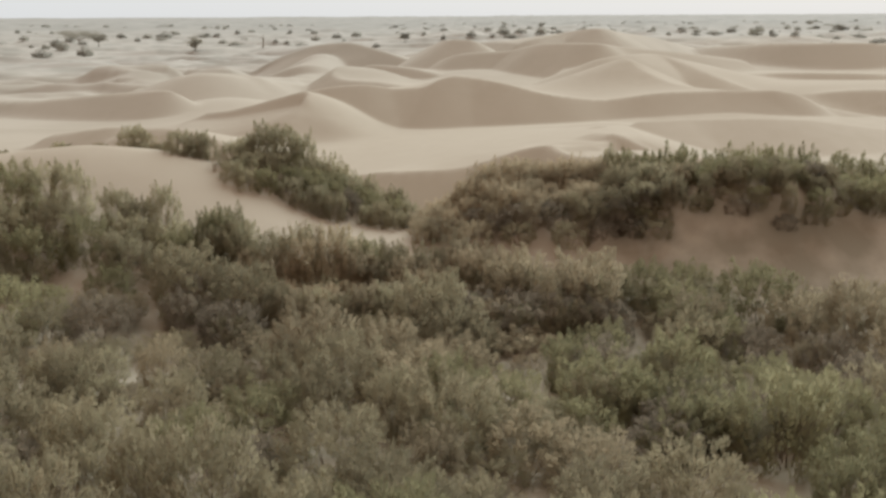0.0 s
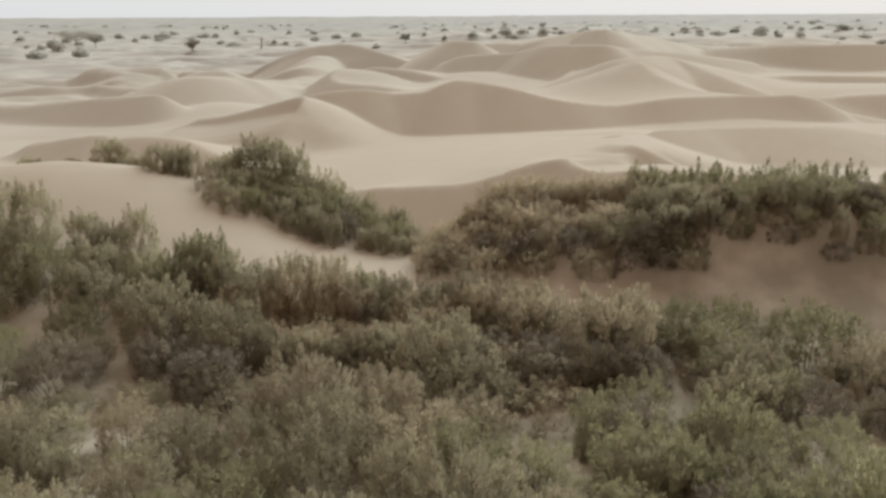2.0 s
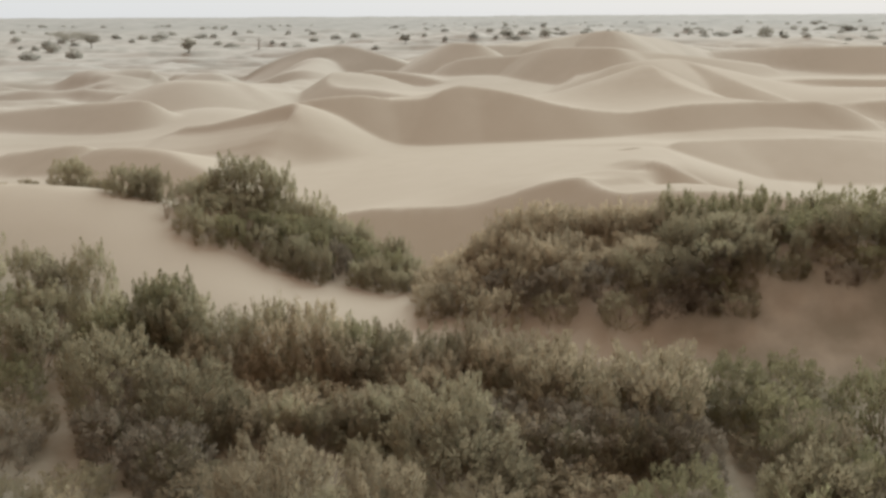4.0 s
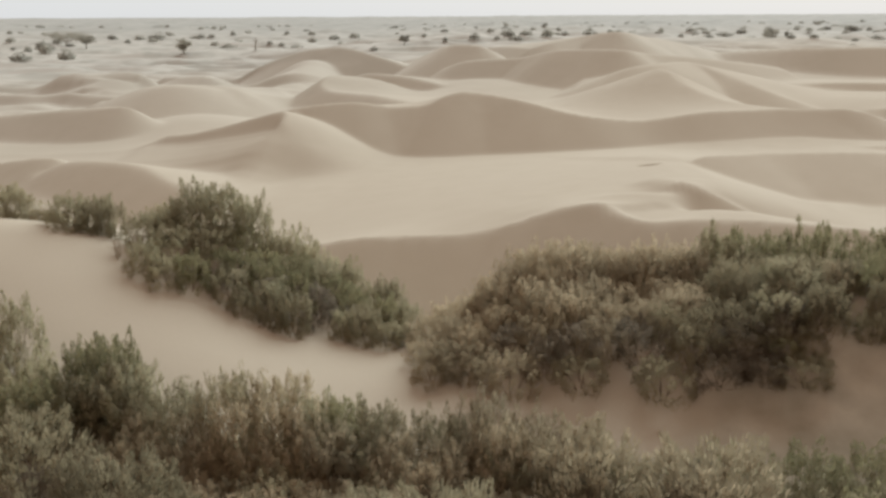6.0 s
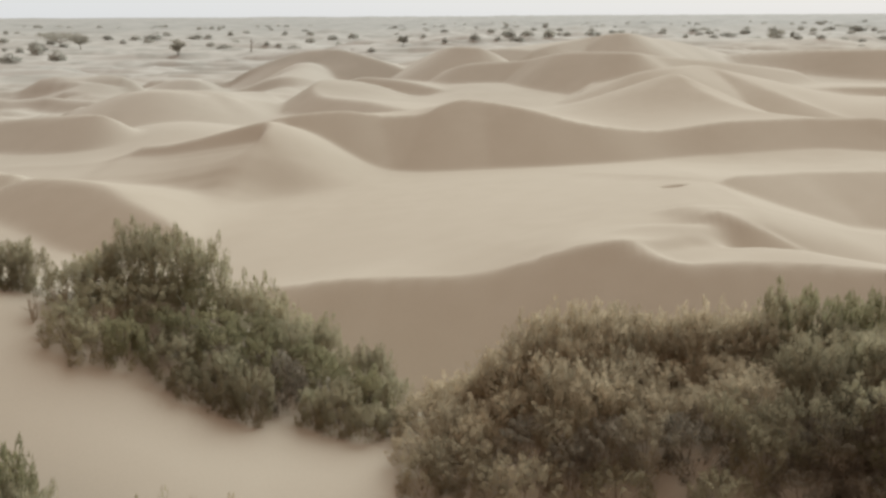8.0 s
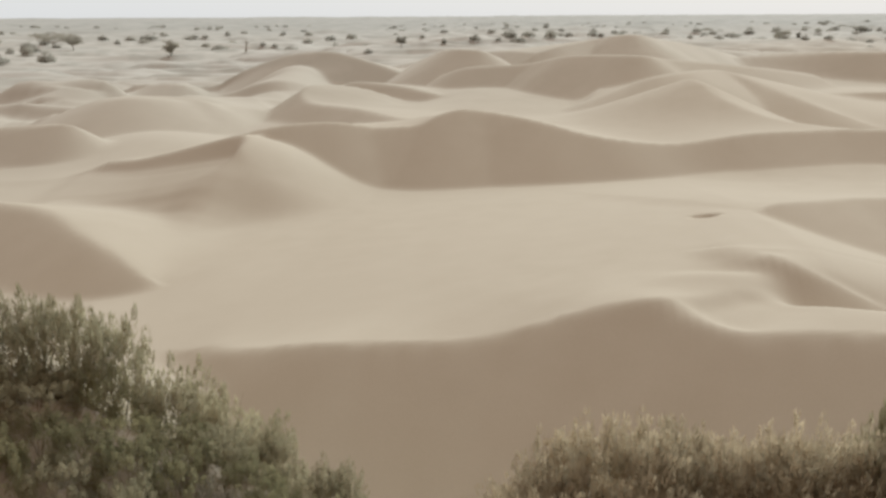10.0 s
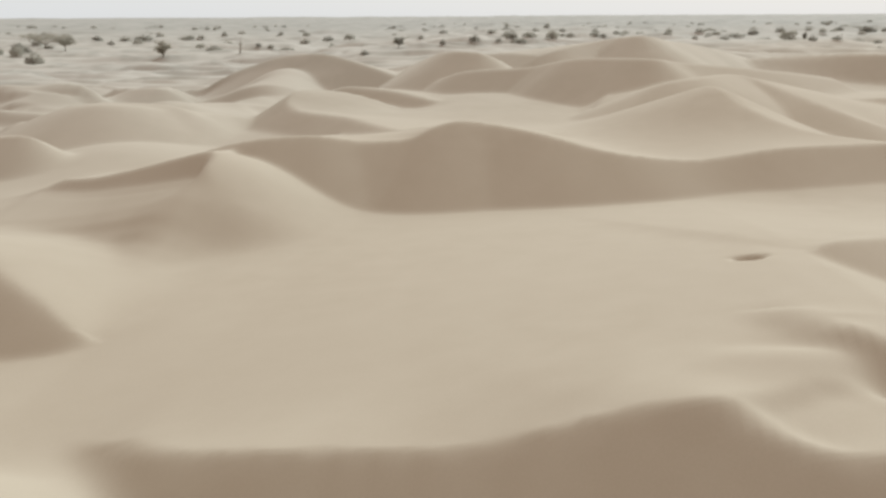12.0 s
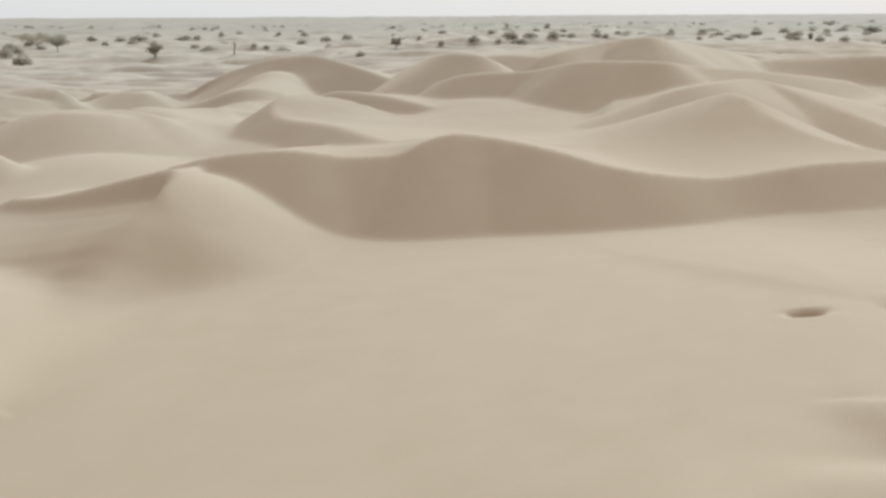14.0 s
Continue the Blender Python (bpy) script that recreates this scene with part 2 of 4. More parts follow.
def ground(x, y):
    """The height of the sand."""
    x, y = np.atleast_1d(np.asarray(x, float)), np.atleast_1d(np.asarray(y, float))
    # shrub land in front
    front = 1.3 * step(y, 36, 46) - 1.9 * step(y, 49.5, 56) + mound(x, y, -21, 51.5, np.where(x < -21, 15, 8.5), 9.5, 4.6) + mound(x, y, -11, 50, 5, 6, 1.2) + mound(x, y, -14.5, 57.5, 4.5, 5.5, 2.2) + mound(x, y, -9.7, 51.5, 2.4, 1.3, 1.4) + mound(x, y, -6.0, 51.4, 2.2, 1.2, 1.2)
    front = front + mound(x, y, 14, 46.4, 9.5, 3.3, 3.5) + mound(x, y, 3, 49, 4.5, 3.5, 1.0) - mound(x, y, -2, 55.6, 5.5, 3.4, 1.8)
    front = front + 0.35 * (value_noise(x / 4, y / 4, 3) - 0.5) + 0.5 * (value_noise(x / 11, y / 11, 4) - 0.5)
    front = front * (1 - step(y, 58, 70)) + 0.2 * step(y, 58, 70)
    # the bare plain behind the first slip face
    lift = 2.75 + 0.14 * np.clip(x + 2, -14, 12) - 0.42 * np.clip(x - 11.5, 0, 6)
    low = 1.25 + 0.027 * np.clip(x + 4, -20, 30)
    plain = lift + (low - lift) * step(y, 66, 104) - mound(x, y, -24, 71, 5.5, 5.0, 1.8) - mound(x, y, 14.2, 62.6, 2.8, 2.2, 1.9) - mound(x, y, 10.9, 62.6, 2.0, 1.2, 2.7) + mound(x, y, 6.6, 63.7, 1.9, 1.1, 0.5) - mound(x, y, 7.8, 65.2, 1.3, 0.7, 0.2)
    crest = [(-34, 72, 0.2), (-24, 70, 0.3), (-16, 66.5, 0.7), (-11.5, 64, 1.3), (-9.3, 62.4, 1.8), (-6.7, 61, 2.55), (-4.3, 60.9, 2.7), (-1.5, 60.8, 2.85), (0.3, 61.0, 3.2), (2.6, 60.7, 4.05),
             (4.0, 60.5, 4.4), (4.85, 60.3, 4.5), (5.4, 59.4, 4.25), (6.4, 58.8, 4.1), (8.0, 58.4, 4.15), (12, 58, 4.15), (20, 57, 3.8), (34, 59, 2.4)]
    face, _, lies_front, nearest, h = ridge(x, y, crest, 0.72, 0.1, 0.12)
    near = np.exp(-nearest / 7.0)
    z = smax(front, np.where(lies_front, face, plain * (1 - near) + h * near), 0.3)
    # towards the left the slip face dies out in an even slope
    even = step(0.55 * np.clip(61 - y, -3, 5) - x, 8.6, 12.2) * step(y, 50, 58)
    z = z * (1 - even) + even * smax(front, 0.2 + (plain - 0.2) * step(y, 55, 76), 0.6)
    # base of the far sand sea
    rise = 2.9 * step(y, 112, 135) * step(x, -45, -8) + mound(x, y, -2, 150, 9, 14, 1.0)
    late = step(y, 200, 290)
    rise = rise * (1 - late) + late * (-3.0 + 5.6 * step(x, -110, -25) - 2.2 * step(x, 25, 130)) * (1 - step(y, 480, 900))
    far = 0.3 + rise + 8.0 * step(y, 1500, 4500)
    z = z * (1 - step(y, 100, 112)) + far * step(y, 100, 112)
    side = step(-x, 28, 42) * step(y, 60, 70)
    z = z * (1 - side) + far * side
    # hollow dunes on the bare plain
    z = dune(z, x, y, [(7.6, 68.3, 3.95), (8.2, 67.9, 4.25), (8.7, 67.4, 4.45), (9.1, 66.7, 4.5)], lee=0.72, back=0.25, sharp=1.7, blend=1.0)
    z = dune(z, x, y, [(8.8, 66.5, 4.45), (9.2, 65.4, 4.65), (9.8, 64.7, 4.55), (10.6, 64.2, 4.25), (11.6, 63.9, 3.8), (12.6, 63.8, 3.3), (13.8, 63.5, 2.9), (17, 63, 2.2)], lee=0.7, back=0.1, blend=1.2)
    along, off = 0.77 * (x - 4.9) + 0.64 * (y - 60.5), 0.64 * (x - 4.9) - 0.77 * (y - 60.5)
    z = z - 0.26 * step(off, 0, 0.8) * (1 - step(off, 1.5, 4)) * step(along, -0.2, 0.8) * (1 - step(along, 3.0, 4.4))
    z = dune(z, x, y, [(11.6, 77.0, 3.3), (12.5, 77.4, 4.1), (15, 78, 4.2), (18, 79, 4.2), (25, 79, 4.2), (34, 82, 3.0)], lee=0.33, back=0.18, blend=1.5)
    z = dune(z, x, y, [(-33.5, 84.5, 1.4), (-31.2, 83.4, 2.6), (-27.6, 81.5, 3.05), (-24, 79.5, 3.0), (-21.4, 77.0, 2.55), (-19, 75.2, 2.0), (-17.2, 74.0, 1.35), (-16.2, 73.6, 0.8)], lee=0.6, back=0.21, sharp=0.35, blend=0.8)
    z = dune(z, x, y, [(-41, 88, 1.6), (-36.5, 86.3, 2.3), (-33.4, 86, 2.6), (-32.2, 86.8, 1.8)], lee=0.55, back=0.1, blend=0.5)
    z = z - mound(x, y, 9.2, 76.2, 0.36, 0.3, 1.15)
    # the round-backed dune with a small slip face
    dome = 0.6 + mound(x, y, -18.4, 95, 7.2, np.where(y < 95, 8.8, 10), 4.5) - 9 * step(np.sqrt(((x + 18.4) / 7.2) ** 2 + ((y - 95) / 10) ** 2), 1.5, 3.0)
    dome = dome - 0.65 * (1 - step(y, 85.5, 90.0)) * np.exp(-((x + 15.5) / 4) ** 2)
    along = (-31.5, -30, -27, -24, -21, -18.8, -17.6)
    brow, top = np.interp(x, along, (102, 101, 99.3, 97.8, 96.6, 95.6, 95.0)), np.interp(x, along, (1.7, 2.35, 2.8, 3.55, 4.4, 5.0, 5.25))
    foot, floor = brow - np.interp(x, along, (0.4, 0.8, 1.2, 1.5, 1.8, 1.9, 1.9)), np.interp(x, along, (1.55, 1.75, 2.1, 2.7, 3.3, 3.75, 4.0))
    edge, shelf = np.interp(x, along, (92.5, 92, 91, 90.4, 89.4, 88.2, 87.5)), np.interp(x, along, (0.8, 0.9, 1.25, 1.65, 2.35, 2.9, 3.15))

    def terrace(v):
        low = np.maximum(shelf - 0.5 * (edge - v), shelf - 1.1 - 0.06 * (edge - v))
        mid = shelf + (floor - shelf) * (v - edge) / (foot - edge)
        face = floor + (top - floor) * (v - foot) / (brow - foot)
        return np.where(v < edge, low, np.where(v < foot, mid, np.where(v < brow, face, top - 0.12 * (v - brow))))
    soft = step(foot - y, 0.4, 2.0)
    west = terrace(y) * (1 - soft) + soft * (terrace(y - 1.6) + 2 * terrace(y) + terrace(y + 1.6) * (foot - y > 1.6) + terrace(y) * (foot - y <= 1.6)) / 4
    west = west - 0.4 * np.clip(-31.5 - x, 0, 9) - 9 * step(np.abs(y - 95), 12, 25)
    half = 0.4 + 2.8 * step(foot - y, 0.5, 4.5)
    east = step(x + 17.75, -half, half)
    z = smax(z, dome * east + west * (1 - east), 0.3)
    # the long central dune
    z = dune(z, x, y, [(-24, 104, 3.0), (-18, 101, 4.9), (-13.2, 101, 5.4), (-9.7, 101.4, 5.0), (-6.6, 101.7, 5.15), (-5.2, 102.2, 5.75), (-3.6, 102.9, 6.15), (-1.5, 103.0, 6.0), (2.2, 101.9, 5.4), (5.2, 101.2, 4.65), (8.1, 101.2, 4.15), (11.8, 102.4, 3.72), (14.5, 103.4, 3.85), (18, 104.2, 4.25), (22, 105, 4.3), (25, 105.5, 4.35), (28.5, 105.5, 4.45), (31.5, 105.7, 4.4), (34, 106, 3.7), (37, 108, 2.5), (44, 112, 1)], lee=0.64, back=0.1)
    z = dune(z, x, y, [(14.8, 126, 5.2), (16.4, 120.5, 7.2), (18, 116, 6.1), (20, 112, 5.1), (22, 109.5, 4.3), (24.5, 107.5, 3.6)], lee=0.34, back=0.3, sharp=0.4, foot=2.2)
    # dunes behind it, from the nearest on
    z = dune(z, x, y, [(-21.4, 146, 5.0), (-22.8, 141, 5.15), (-22.8, 137, 4.5), (-21, 133, 3.95), (-17.5, 129.5, 3.9), (-14.9, 126, 4.0), (-12.3, 121.5, 4.0), (-9.1, 115, 4.2), (-6.4, 110, 4.95), (-3.5, 107, 5.55)], lee=0.62, back=0.08)
    z = dune(z, x, y, [(8, 133.5, 3.6), (9.9, 133, 4.8), (12.9, 132.5, 5.9), (14.5, 131, 6.7), (18, 133, 7.1), (22.8, 139, 7.0), (26, 136, 6.0), (28.3, 130, 4.9), (32, 127, 3.5), (38, 126, 1.5)], lee=0.4, back=0.12, sharp=0.3)
    z = smax(z, 0.3 - 6 * (1 - step(y, 90, 102)) + mound(x, y, -32.5, 116.5, 9, 11, 2.3), 0.5)
    z = dune(z, x, y, [(-80, 126, 1.9), (-60, 117, 2.2), (-51, 114.5, 2.95), (-44, 113.3, 3.6), (-39.5, 112.2, 3.95), (-37.6, 111.9, 3.9), (-36.9, 112.4, 3.3), (-36.4, 113.6, 2.4)], lee=0.6, back=0.1)
    z = dune(z, x, y, [(-50, 136, 1.8), (-43.6, 131, 4.1), (-38.2, 127, 4.9), (-34, 130, 4.2), (-30, 136, 3.2), (-24, 140, 2.0)], lee=0.46, back=0.1, sharp=1.5)
    z = z - mound(x, y, -11.5, 142, 4, 5, 0.7)
    z = dune(z, x, y, [(-20.6, 152, 4.6), (-19.2, 151, 4.95), (-17.3, 150, 5.0), (-13.4, 148, 4.72), (-9.6, 146, 4.1), (-6.3, 145, 3.4), (-4, 145, 2.6)], lee=0.63, back=0.08)
    z = dune(z, x, y, [(-10, 159, 4.6), (-5.6, 156, 6.4), (1.8, 155, 6.9), (5.0, 153, 7.6), (7.2, 151, 8.1), (10.7, 149, 8.3), (15.5, 146, 8.3), (19.5, 150, 7.7), (30, 158, 6.5), (42, 168, 5.0)], lee=0.6, back=0.08)
    z = dune(z, x, y, [(-20, 196, 3.5), (-16, 187, 5.0), (-13, 179, 6.5), (-8.7, 166, 8.3), (-5.3, 163, 8.5), (-3.2, 162.6, 8.2), (-1.2, 165, 7.2)], lee=0.6, back=0.2)
    z = smax(z, 0.5 - 6 * (1 - step(y, 140, 152)) + mound(x, y, -32, 178.5, 6.5, np.where(y < 178.5, 20, 6), 5.0), 0.5)
    z = dune(z, x, y, [(-46, 188, 1.8), (-43.5, 186.5, 2.9), (-41, 185.5, 4.5), (-36.8, 184.5, 6.4), (-32.7, 184, 7.3), (-27.6, 183, 7.5), (-22, 180, 6.3), (-17, 176, 5.0), (-13, 172, 4.0)], lee=0.6, back=0.2)
    z = dune(z, x, y, [(4, 172, 7.6), (7, 174, 8.4), (13, 180, 9.4), (16, 178, 10.0), (19.3, 178, 10.1), (24, 188, 9.3), (30, 200, 8.3), (45, 230, 5)], lee=0.55, back=0.1)
    # troughs in front of the long low dunes to the right
    z = z - mound(x, y, 62, 186, 26, 14, 1.8) - mound(x, y, 54, 149.5, 17, 4.5, 1.0) - mound(x, y, 54, 119, 15, 4, 0.8)
    z = dune(z, x, y, [(38, 230, 4.2), (51, 208, 6.2), (60, 202, 6.6), (75, 200, 6.6), (90, 206, 5.0)], lee=0.6, back=0.1)
    z = dune(z, x, y, [(27, 98, 1.6), (31, 97, 2.3), (35, 94.5, 2.0), (42, 93, 1.7), (58, 96, 1.2)], lee=0.5, back=0.08)
    z = dune(z, x, y, [(36, 128, 1.8), (45, 125, 3.0), (55, 123, 3.1), (72, 123, 2.0)], lee=0.5, back=0.06)
    z = dune(z, x, y, [(32, 157, 2.6), (45, 154, 3.5), (58, 153, 3.4), (68, 156, 2.6)], lee=0.5, back=0.06)
    # small slip faces in the field to the left
    z = dune(z, x, y, [(-57, 169, 1.3), (-54.3, 168.5, 2.2), (-51.4, 168, 3.2), (-48.3, 168, 3.5), (-46.2, 168, 3.2), (-45.2, 168.6, 2.2)], lee=0.55, back=0.12)
    z = dune(z, x, y, [(-68, 160, 2.4), (-61.4, 158, 3.2), (-58.3, 158, 3.45), (-55, 158.4, 2.9), (-53.6, 159, 1.8)], lee=0.55, back=0.12)
    z = dune(z, x, y, [(-74, 186, 1.2), (-70, 185, 1.9), (-66, 185, 2.2), (-62, 185, 1.9), (-59, 186, 0.9)], lee=0.5, back=0.1)
    # low crescent dunes of the far plain
    beyond = step(y, 225, 290)
    field = 1.0 * step(-x, 22, 36) * step(y, 124, 140) * (1 - beyond) * (1 - mound(x, y, -30, 183, 16, 14, 1))
    z = z - beyond * (0.6 + 2.2 * step(-x, 15, 100))
    for wave, tall, seed in ((8.0, 1.0, 14), (14.0, 1.5, 11), (29.0, 2.1, 12), (80.0, 1.6, 13)):
        bend = 1.3 * value_noise(x / (wave * 1.6), y / (wave * 2.2), seed) + 0.45 * value_noise(x / (wave * 0.6), y / wave, seed + 5)
        u = y / wave + bend
        u = u - np.floor(u)
        shape = np.minimum(u / 0.24, (1 - u) / 0.76)
        gate = step(value_noise(x / (wave * 1.2) + 7, y / wave, seed + 9), 0.3, 0.65)
        z = z + (beyond + field * (wave < 20)) * tall * shape * gate * 0.85
    return z
# -- terrain end --


def grown(start, end, first, ratio):
    """Places from start to end whose spacing grows from first on."""
    out, gap = [start], first
    while out[-1] < end:
        out.append(out[-1] + gap)
        gap *= ratio
    return out[1:]


def build_ground():
    side = list(np.arange(0, 24, 0.33)) + grown(23.9, 4500, 0.35, 1.045)
    xs = np.array([-v for v in side[:0:-1]] + side)
    ys = np.array([-v for v in grown(0, 600, 1.0, 1.12)[::-1]] + list(np.arange(0, 40, 0.8)) + list(np.arange(40, 77, 0.18))
                  + list(np.arange(77, 112, 0.27)) + list(np.arange(112, 210, 0.5)) + grown(209.8, 1500, 0.5, 1.009) + grown(1511, 4600, 14, 1.1))
    gx, gy = np.meshgrid(xs, ys)
    gz = ground(gx, gy)
    ny, nx = gx.shape
    points = np.stack([gx, gy, gz], -1).reshape(-1, 3)
    corner = (np.arange(ny - 1)[:, None] * nx + np.arange(nx - 1)[None, :]).ravel()
    faces = np.stack([corner, corner + 1, corner + nx + 1, corner + nx], -1)
    mesh = bpy.data.meshes.new("ground")
    mesh.vertices.add(len(points))
    mesh.vertices.foreach_set("co", points.ravel())
    mesh.loops.add(faces.size)
    mesh.loops.foreach_set("vertex_index", faces.ravel())
    mesh.polygons.add(len(faces))
    mesh.polygons.foreach_set("loop_start", np.arange(0, faces.size, 4))
    mesh.polygons.foreach_set("use_smooth", np.ones(len(faces), bool))
    mesh.update(calc_edges=True)
    mesh.materials.append(SAND)
    return tagged(new("ground", mesh), "pale wind-blown desert sand in dunes with soft crests", "sand", kind="structure")


build_ground()


# ---- plants ----
def part(name, mesh, mat, parent, label=""):
    if not mesh.materials:
        mesh.materials.append(mat)
    ob = new(name, mesh)
    ob.parent = parent
    return tagged(ob, label) if label else ob


def mesh_of(name, points, faces, smooth=False):
    mesh = bpy.data.meshes.new(name)
    mesh.from_pydata([tuple(p) for p in points], [], faces)
    if smooth:
        mesh.polygons.foreach_set("use_smooth", np.ones(len(mesh.polygons), bool))
    mesh.update()
    return mesh


def tube(points, faces, path, radii, sides=5):
    """Add a tapered tube along a path to a list of points and faces."""
    first = len(points)
    for i, (p, r) in enumerate(zip(path, radii)):
        way = (path[min(i + 1, len(path) - 1)] - path[max(i - 1, 0)]).normalized()
        across = way.orthogonal().normalized()
        other = way.cross(across)
        for k in range(sides):
            a = math.tau * k / sides
            points.append(p + across * (r * math.cos(a)) + other * (r * math.sin(a)))
    for i in range(len(path) - 1):
        for k in range(sides):
            a, b = first + i * sides + k, first + i * sides + (k + 1) % sides
            faces.append((a, b, b + sides, a + sides))
    faces.append(tuple(first + (len(path) - 1) * sides + k for k in range(sides)))


def leaf(points, faces, at, way, across, length, width):
    first = len(points)
    points.extend((at + across * width, at + way * length, at - across * width))
    faces.append((first, first + 1, first + 2))


def bent(rng, a, b, sway):
    """A curved way from a to b in five points."""
    side = Vector((rng.uniform(-1, 1), rng.uniform(-1, 1), 0)) * sway
    return [a.lerp(b, t) + side * math.sin(math.pi * t) + Vector((0, 0, 0.25 * (b.z - a.z) * (t - t * t))) for t in (0, 0.25, 0.5, 0.75, 1)]


def sprig(rng, leaves, at, way, length, count, size, spread):
    """An upright plume of narrow leaves."""
    points, faces = leaves
    for _ in range(count):
        t = rng.random() ** 0.7
        a = rng.uniform(0, math.tau)
        out = Vector((math.cos(a), math.sin(a), rng.uniform(-0.2, 0.5)))
        base = at + way * (length * t) + out * (spread * (0.75 + 0.5 * t) * rng.random() ** 0.6)
        turn = (way * rng.uniform(0.7, 1.2) + out * rng.uniform(0.1, 0.55)).normalized()
        across = turn.cross(Vector((rng.uniform(-1, 1), rng.uniform(-1, 1), rng.uniform(-1, 1)))).normalized()
        leaf(points, faces, base, turn, across, size * rng.uniform(0.8, 1.6), size * rng.uniform(0.11, 0.2))


def plume(rng, leaves, at, way, length, radius, count, size, out):
    """A rounded spray of overlapping narrow leaves round a shoot; out points away from the middle of the shrub."""
    points, faces, normals = leaves
    across = way.orthogonal().normalized()
    other = way.cross(across)
    for _ in range(count):
        t, a = rng.random() ** 0.75, rng.uniform(0, math.tau)
        side = across * math.cos(a) + other * math.sin(a)
        wide = math.sqrt(max(0.04, 1 - ((t - 0.5) / 0.54) ** 2)) * rng.uniform(0.35, 1.0)
        facing = side * (0.55 * wide) + way * (0.9 * (t - 0.3)) + out * 0.48 + Vector((0, 0, 0.48))
        facing.normalize()
        turn = (way + side * rng.uniform(0.05, 0.55)).normalized()
        broad = turn.cross(facing + side * rng.uniform(-0.3, 0.3)).normalized() * (size * rng.uniform(0.17, 0.25))
        base = at + way * (length * t) + side * (radius * wide)
        first = len(points)
        points.extend((base + broad, base + turn * (size * rng.uniform(0.8, 1.5)), base - broad))
        tilt = (points[first + 1] - points[first]).cross(points[first + 2] - points[first])
        faces.append((first, first + 1, first + 2) if tilt.dot(facing) > 0 else (first, first + 2, first + 1))
        normals.extend((facing, facing, facing))


def shrub_meshes(seed, tops=40, sides=40, radius=0.25, length=0.62, count=66, lean=0.34, twiggy=2, tipped=0.24):
    """Stems, leaves and dry twigs of a desert shrub 2.4 m high and 3 m across."""
    rng = random.Random(seed)
    leaves, stems, twigs = ([], [], []), ([], []), ([], [])
    lobes = [(rng.uniform(0, math.tau), rng.uniform(0.7, 1.2)) for _ in range(5)]
    for i in range(tops + sides):
        crown = i < tops
        a = math.tau * (i * 0.618034 % 1) + rng.uniform(-0.25, 0.25)
        reach = 1.25 * math.sqrt((i + 0.5) / tops) if crown else rng.uniform(0.8, 1.32)
        lobe = 1 + 0.35 * sum(math.cos(a - b) ** 5 * (w - 0.95) * 3 for b, w in lobes)
        reach *= max(0.65, min(1.2, lobe))
        top = 1.85 * max(0.0, 1 - (reach / 1.62) ** 2.4) ** 0.6 * rng.uniform(0.72, 1.1)
        if not crown:
            top *= 0.72 * rng.random() ** 1.4 - 0.06
        at = Vector((reach * math.cos(a), reach * math.sin(a), max(-0.15, top - 0.25)))
        way = (Vector((lean * at.x, lean * at.y, 1.0)) + Vector((rng.uniform(-0.2, 0.2), rng.uniform(-0.2, 0.2), 0))).normalized()
        out = (at - Vector((0, 0, -0.7))).normalized()
        tall = length * rng.uniform(0.7, 1.35)
        plume(rng, leaves, at, way, tall, radius * rng.uniform(0.75, 1.25), round(count * rng.uniform(0.8, 1.2)), 0.115, out)
        if tipped and crown and i % 3 == 0:
            tip = at + way * tall
            plume(rng, leaves, tip - way * 0.1, (way + Vector((rng.uniform(-0.15, 0.15), rng.uniform(-0.15, 0.15), 0))).normalized(), tipped, 0.5 * radius, count // 3, 0.11, out)
        if i % 6 == 0:
            foot = Vector((0.3 * at.x + rng.uniform(-0.1, 0.1), 0.3 * at.y + rng.uniform(-0.1, 0.1), -0.25))
            tube(*stems, bent(rng, foot, foot.lerp(at, 0.9), 0.12), (0.03, 0.025, 0.02, 0.014, 0.008), 4)
        if i % max(1, 12 - twiggy) == 0:
            end = at + way * (tall * rng.uniform(0.9, 1.3)) + Vector((rng.uniform(-0.2, 0.2), rng.uniform(-0.2, 0.2), 0))
            tube(*twigs, [at - way * 0.3, at.lerp(end, 0.5), end], (0.013, 0.01, 0.004), 3)
    # bring the whole to its nominal size
    tall = sorted(p.z for p in leaves[0])[int(0.985 * len(leaves[0]))]
    wide = sorted(math.hypot(p.x, p.y) for p in leaves[0])[int(0.96 * len(leaves[0]))]
    for points in (leaves[0], stems[0], twigs[0]):
        for p in points:
            p.x, p.y, p.z = p.x * 1.5 / wide, p.y * 1.5 / wide, p.z * 2.4 / tall
    mesh = mesh_of("leaves", leaves[0], leaves[1], smooth=True)
    mesh.normals_split_custom_set_from_vertices([tuple(n) for n in leaves[2]])
    return mesh_of("stems", *stems, smooth=True), mesh, mesh_of("twigs", *twigs)


def outward(points, faces, centre):
    """Turn every leaf's face away from the middle of the plant."""
    turned = []
    for a, b, c in faces:
        normal = (points[b] - points[a]).cross(points[c] - points[a])
        turned.append((a, b, c) if normal.dot(points[a] - centre) > 0 else (a, c, b))
    return points, turned


def rounded(mesh, points, centre):
    """Shade the small leaves as the round mass that they make up."""
    normals = []
    for v, n in zip(mesh.vertices, mesh.vertex_normals):
        out = (v.co - centre).normalized()
        normals.append(tuple((out + n.vector * (0.25 if n.vector.dot(out) > 0 else -0.25)).normalized()))
    mesh.normals_split_custom_set_from_vertices(normals)
    return mesh


